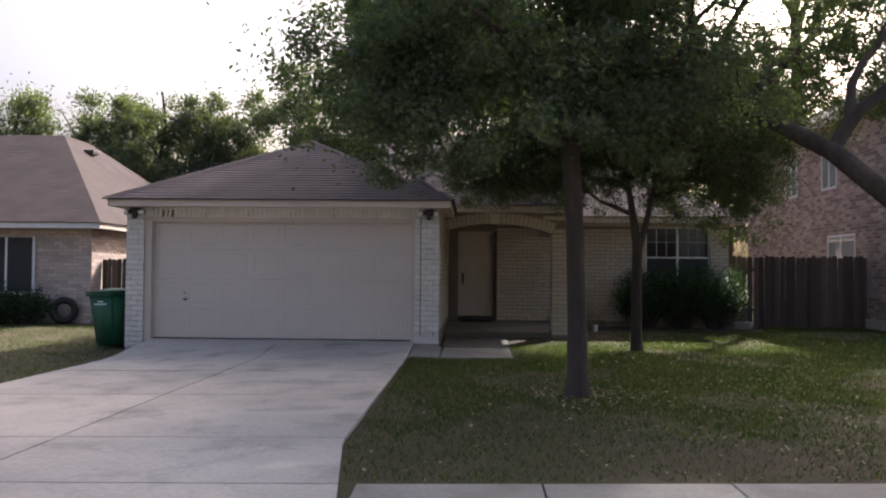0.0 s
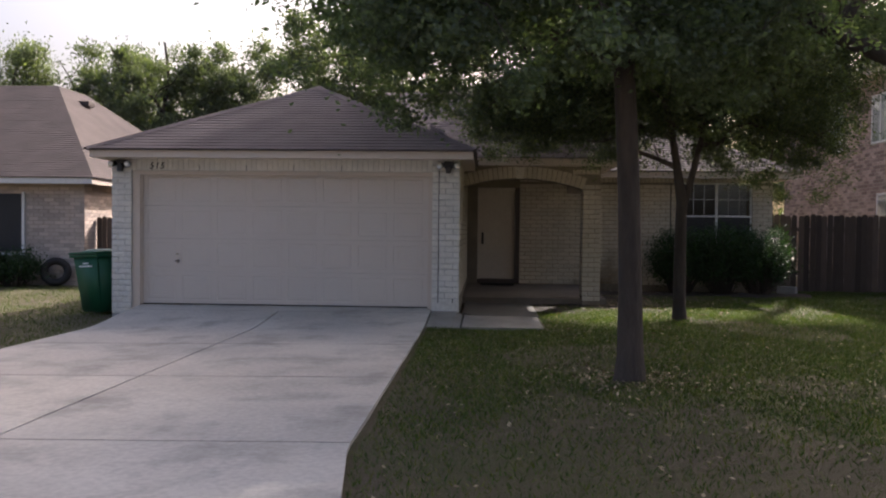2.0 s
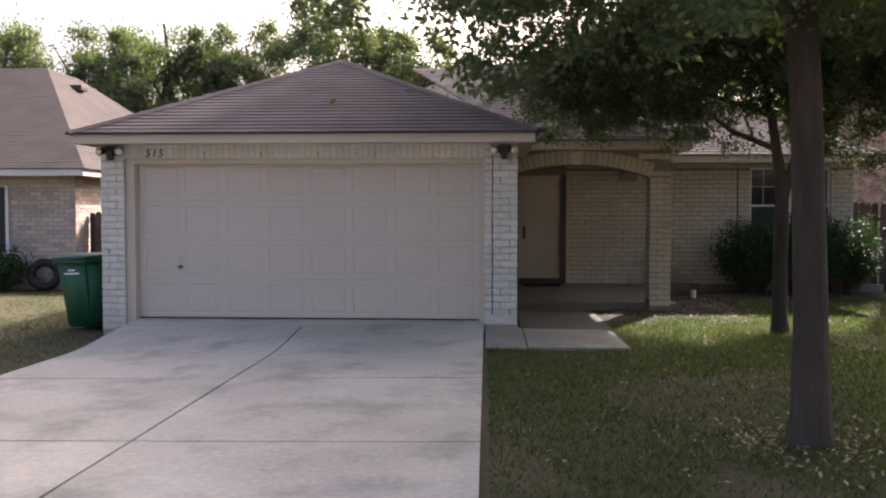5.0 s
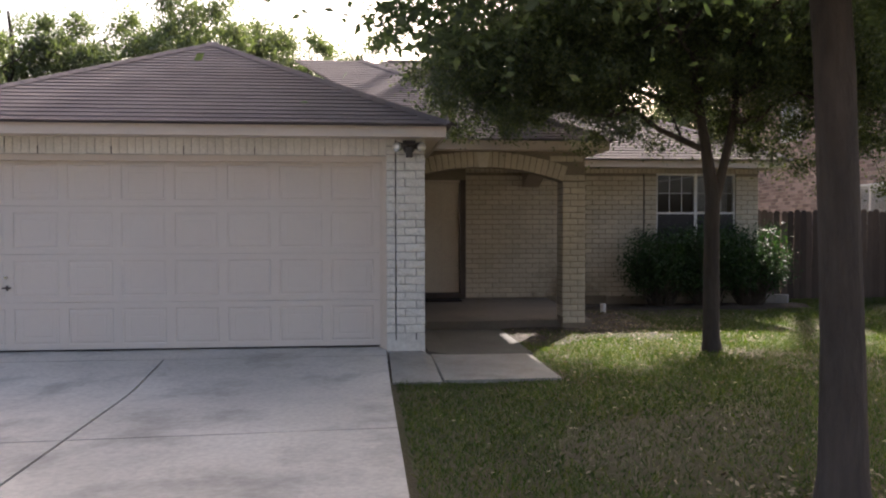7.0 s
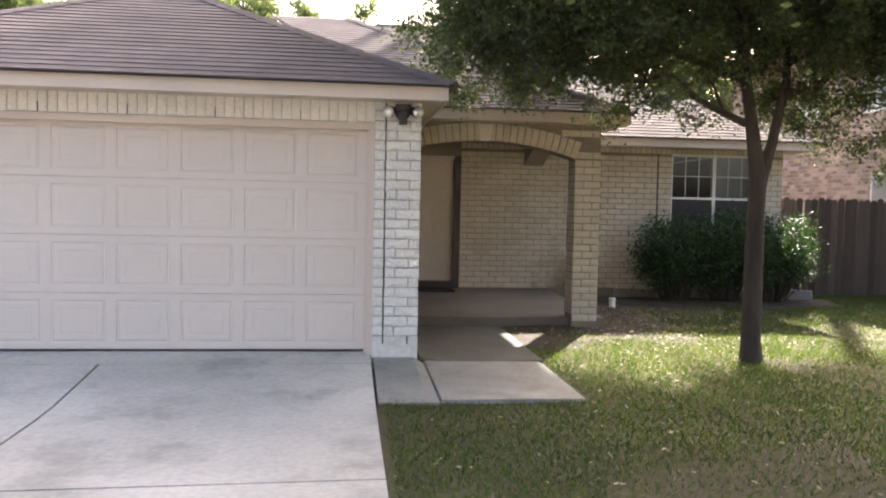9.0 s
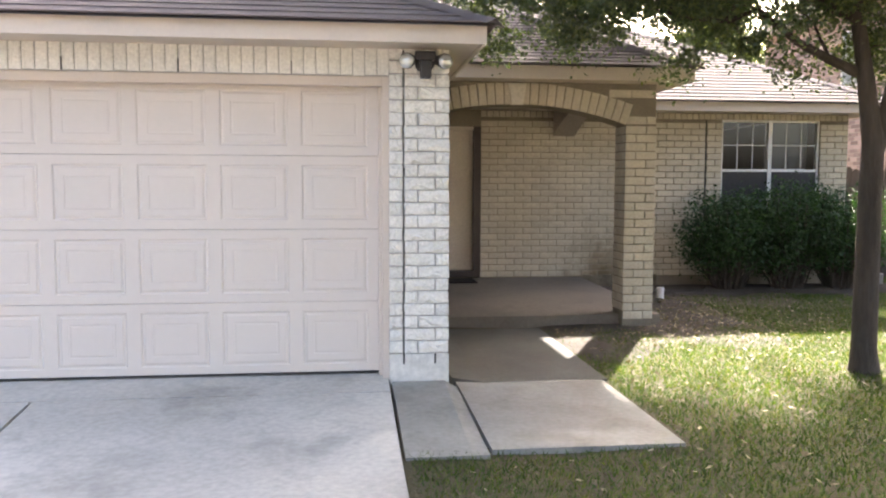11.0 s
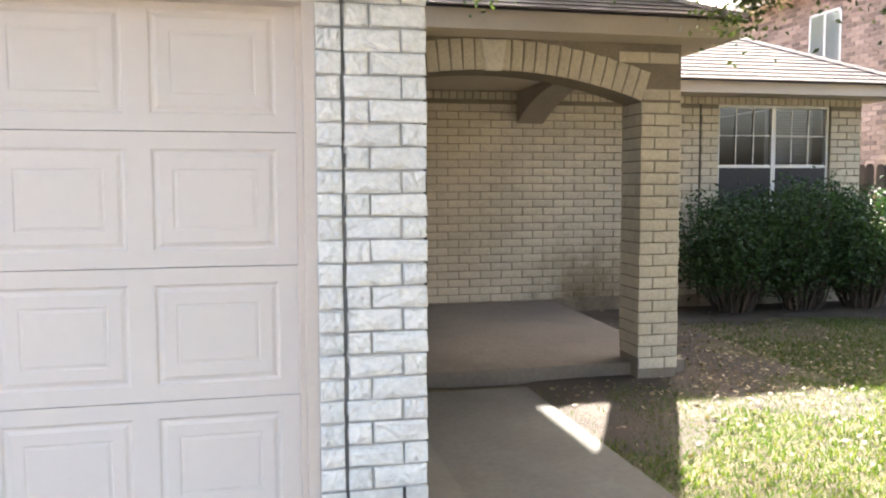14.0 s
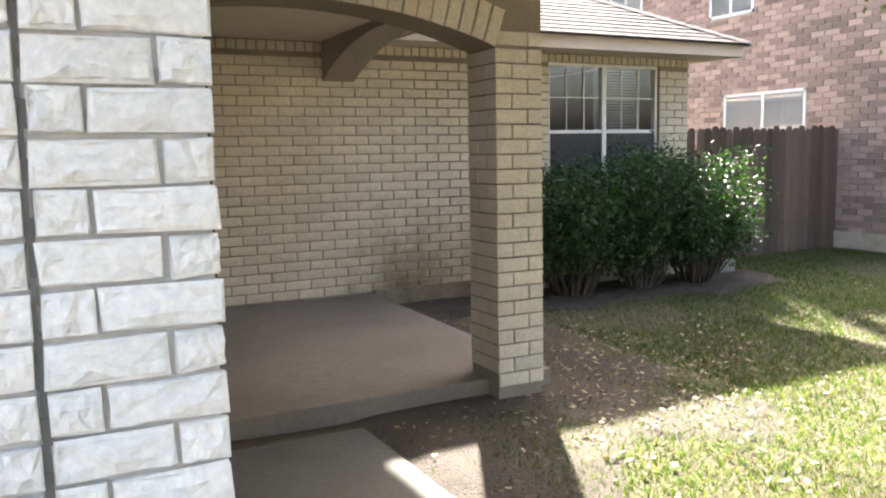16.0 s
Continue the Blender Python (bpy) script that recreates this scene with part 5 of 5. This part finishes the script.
# ---- bricks laid one by one on the house ----
M_PLINTH = surface("white rendered plinth", (0.68, 0.66, 0.60), (0.58, 0.56, 0.51), 3.0, 30, 0.9, 0.4, 60, 0.004, stain=(0.38, 0.36, 0.31), stain_scale=6, stain_amount=0.35)
M_KEY = surface("pale keystone paint", (0.70, 0.66, 0.57), (0.64, 0.60, 0.51), 1.5, 40, 0.85, 0.4, 60, 0.003)
UNIT = [unit_brick("brick", M_BRICK, k, 0.05) for k in range(4)]
HEAD = [unit_brick("brick", M_ROCK, 40 + k, 0.05) for k in range(4)]
ROCK = [unit_brick("brick", M_ROCK, 20 + k, 0.22) for k in range(9)]
FRONT = Matrix.Translation((0, FY, 0))
# right pillar: narrow strip, dark movement joint, wider strip with alternating long and short bricks
right, left_strip = [], []
for i in range(26):
    z = 0.2195 + i * COURSE
    if z + BH > ZE0 + 0.02:
        break
    left_strip.append((-1.05, z, 0.097))
    if i % 2 == 0:
        right += [(-0.935, z, 0.092), (-0.832, z, 0.226)]
    else:
        right += [(-0.935, z, 0.222), (-0.702, z, 0.096)]
lay(pillar_r, left_strip + right, FRONT, ROCK, 0.026)
bm = bmesh.new()
rj = random.Random(77)
for i in range(44):
    za = 0.10 + i * (ZE0 - 0.10) / 44
    xa = -0.952 + rj.uniform(-0.003, 0.003)
    box(bm, xa, xa + rj.uniform(0.010, 0.018), FY - 0.006 - rj.uniform(0, 0.006), FY + 0.01, za, za + (ZE0 - 0.10) / 44)
part("movement_joint", bm, M_GROOVE, pillar_r, "dark open movement joint")
bm = bmesh.new()
box(bm, -1.052, -0.604, FY - 0.022, FY + 0.01, -0.12, 0.209, 0.006)
part("plinth", bm, M_PLINTH, pillar_r, "rendered foot of the pillar")
for x in (-0.95, -0.714):
    bm = bmesh.new()
    box(bm, x, x + 0.014, FY - 0.025, FY - 0.015, 0.135, 0.212, 0.002)
    part("weep_hole", bm, M_JOINT, pillar_r, "dark weep hole")
SIDE = Matrix.Translation((-0.615, FY, 0)) @ pose(0, 0, 0, 0, 0, 90)
lay(pillar_r, [(0.0 + (0.11 if i % 2 else 0.0), 0.2195 + i * COURSE, 0.235 if i % 2 else 0.10) for i in range(24)], SIDE, UNIT, 0.012)
lay_joined(side_wall, "brickwork", runs(0.36, 6.08, 0.2195, ZP0, [], 31), SIDE, M_BRICK_ISL, 0.012)
left = []
for i in range(30):
    z = -0.112 + i * COURSE
    if z + BH > ZE0:
        break
    left += [(-6.40, z, 0.10), (-6.289, z, 0.217)] if i % 2 else [(-6.40, z, 0.217), (-6.172, z, 0.10)]
lay(pillar_l, left, FRONT, ROCK, 0.024)
# upright bricks over the door
nh, span = 57, 5.02
for i in range(nh):
    w = span / nh
    ob = new("brick", HEAD[i % 4])
    ob.parent = header
    dz = 0.0 if i % 9 else -0.004
    ob.matrix_world = Matrix.Translation((-6.07 + i * w + 0.003, FY - 0.018, 2.28 + dz)) @ Matrix.Diagonal((w - 0.006, 0.018, 0.20, 1))
    if i % 9 == 4:
        bm = bmesh.new()
        box(bm, -6.07 + i * w - 0.004, -6.07 + i * w + 0.003, FY - 0.021, FY, 2.277, 2.37)
        part("weep_gap", bm, M_JOINT, header, "dark weep joint")
# column: front, inner side, outer side
COLF = Matrix.Translation((0, 16.375, 0))
cf = []
for i in range(24):
    z = -0.02 + i * COURSE
    if z + BH > 2.17:
        break
    cf += [(1.725, z, 0.108), (1.843, z, 0.222)] if i % 2 else [(1.725, z, 0.225), (1.96, z, 0.105)]
lay(column, cf, COLF, UNIT, 0.016)
COLL = Matrix.Translation((1.725, 16.72, 0)) @ pose(0, 0, 0, 0, 0, -90)
COLR = Matrix.Translation((2.065, 16.375, 0)) @ pose(0, 0, 0, 0, 0, 90)
cs = [(0.0, -0.02 + i * COURSE, 0.235) if i % 2 else (0.0, -0.02 + i * COURSE, 0.118) for i in range(23)] + [(0.245, -0.02 + i * COURSE, 0.118) if i % 2 else (0.128, -0.02 + i * COURSE, 0.235) for i in range(23)]
lay(column, [c for c in cs if c[1] > 0.05], COLL, UNIT, 0.012)
lay(column, [(max(0, x - 0.014), z, l) for x, z, l in cs], COLR, UNIT, 0.012)
# arch ring and keystone
half = math.asin((A_X1 - ACX) / (AR_IN + 0.0))
nv = 27
for i in range(nv):
    a = -half + 2 * half * (i + 0.5) / nv
    key = i == nv // 2
    w = 2 * half * AR_IN / nv
    high = 0.232
    if key:
        bm = bmesh.new()
        fr = [bm.verts.new((x, 16.335, z)) for x, z in ((ACX - 0.062, 2.358), (ACX + 0.062, 2.358), (ACX + 0.10, 2.588), (ACX - 0.10, 2.588))]
        bk = [bm.verts.new((v.co.x, 16.385, v.co.z)) for v in fr]
        bm.faces.new(fr)
        for q in range(4):
            bm.faces.new((fr[(q + 1) % 4], fr[q], bk[q], bk[(q + 1) % 4]))
        bmesh.ops.bevel(bm, geom=[e for e in bm.edges if all(v.co.y < 16.36 for v in e.verts)], offset=0.006, segments=2, affect="EDGES")
        part("keystone", bm, M_KEY, arch_wall, "pale tapered keystone")
        continue
    ob = new("brick", UNIT[i % 4])
    ob.parent = arch_wall
    m = Matrix.Translation((ACX, 16.375, AZC)) @ Matrix.Rotation(a, 4, "Y")
    ob.matrix_world = m @ Matrix.Translation((-(w - 0.010) / 2 * (1.35 if key else 1.0), -0.030 if key else -0.016, AR_IN - (0.012 if key else 0.0))) @ Matrix.Diagonal(((w - 0.010) * (1.35 if key else 1.0), 0.03 if key else 0.016, high, 1))
# bricks over the arch's shoulders
sh = []
for z in (2.265, 2.265 + COURSE, 2.265 + 2 * COURSE):
    for x0 in np.arange(-0.58, 2.065, BL + JOINT):
        l = min(BL, 2.065 - x0)
        ring_top = arc_z(min(max(x0, A_X0), A_X1), AR_IN + 0.225) if x0 < ACX else arc_z(min(max(x0 + l, A_X0), A_X1), AR_IN + 0.225)
        inner = arc_z(min(max(x0 + l, A_X0), A_X1), AR_IN + 0.225) if x0 < ACX else arc_z(min(max(x0, A_X0), A_X1), AR_IN + 0.225)
        if (inner < z + 0.01 or x0 > 1.92) and l > 0.05:
            sh.append((float(x0), z, float(l)))
sh += [(1.735, 2.165, 0.22), (1.965, 2.165, 0.10)]
lay(arch_wall, sh, Matrix.Translation((0, 16.375, 0)), UNIT, 0.014)
# main front wall: the stretch by the porch one by one, the rest as one run
MAIN = Matrix.Translation((0, BY, 0))
zb = 0.10
bricks = runs(DX1, 6.50, zb, ZP0 - 0.10, [(WX0, WX1, WZ0, WZ1 + 0.01), (4.15, 4.175, -1, 3)], 33)
near = [b for b in bricks if b[0] < 2.7][:300]
rest = [b for b in bricks if b not in near]
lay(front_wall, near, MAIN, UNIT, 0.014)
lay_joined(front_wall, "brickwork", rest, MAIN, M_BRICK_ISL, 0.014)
top = [(DX1 + i * 0.0945, ZP0 - 0.092, 0.084) for i in range(int((6.50 - DX1) / 0.0945))]
lay_joined(front_wall, "soldier_course", top, MAIN, M_BRICK_ISL, 0.016, 0.09)
bm = bmesh.new()
box(bm, 4.153, 4.172, BY - 0.006, BY + 0.01, 0.12, ZP0)
part("movement_joint", bm, M_JOINT, front_wall, "dark vertical movement joint")
ENDF = Matrix.Translation((6.50, BY, 0)) @ pose(0, 0, 0, 0, 0, 90)
lay_joined(front_wall, "brickwork", runs(0.0, 5.0, zb, ZP0, [], 34), ENDF, M_BRICK_ISL, 0.012)
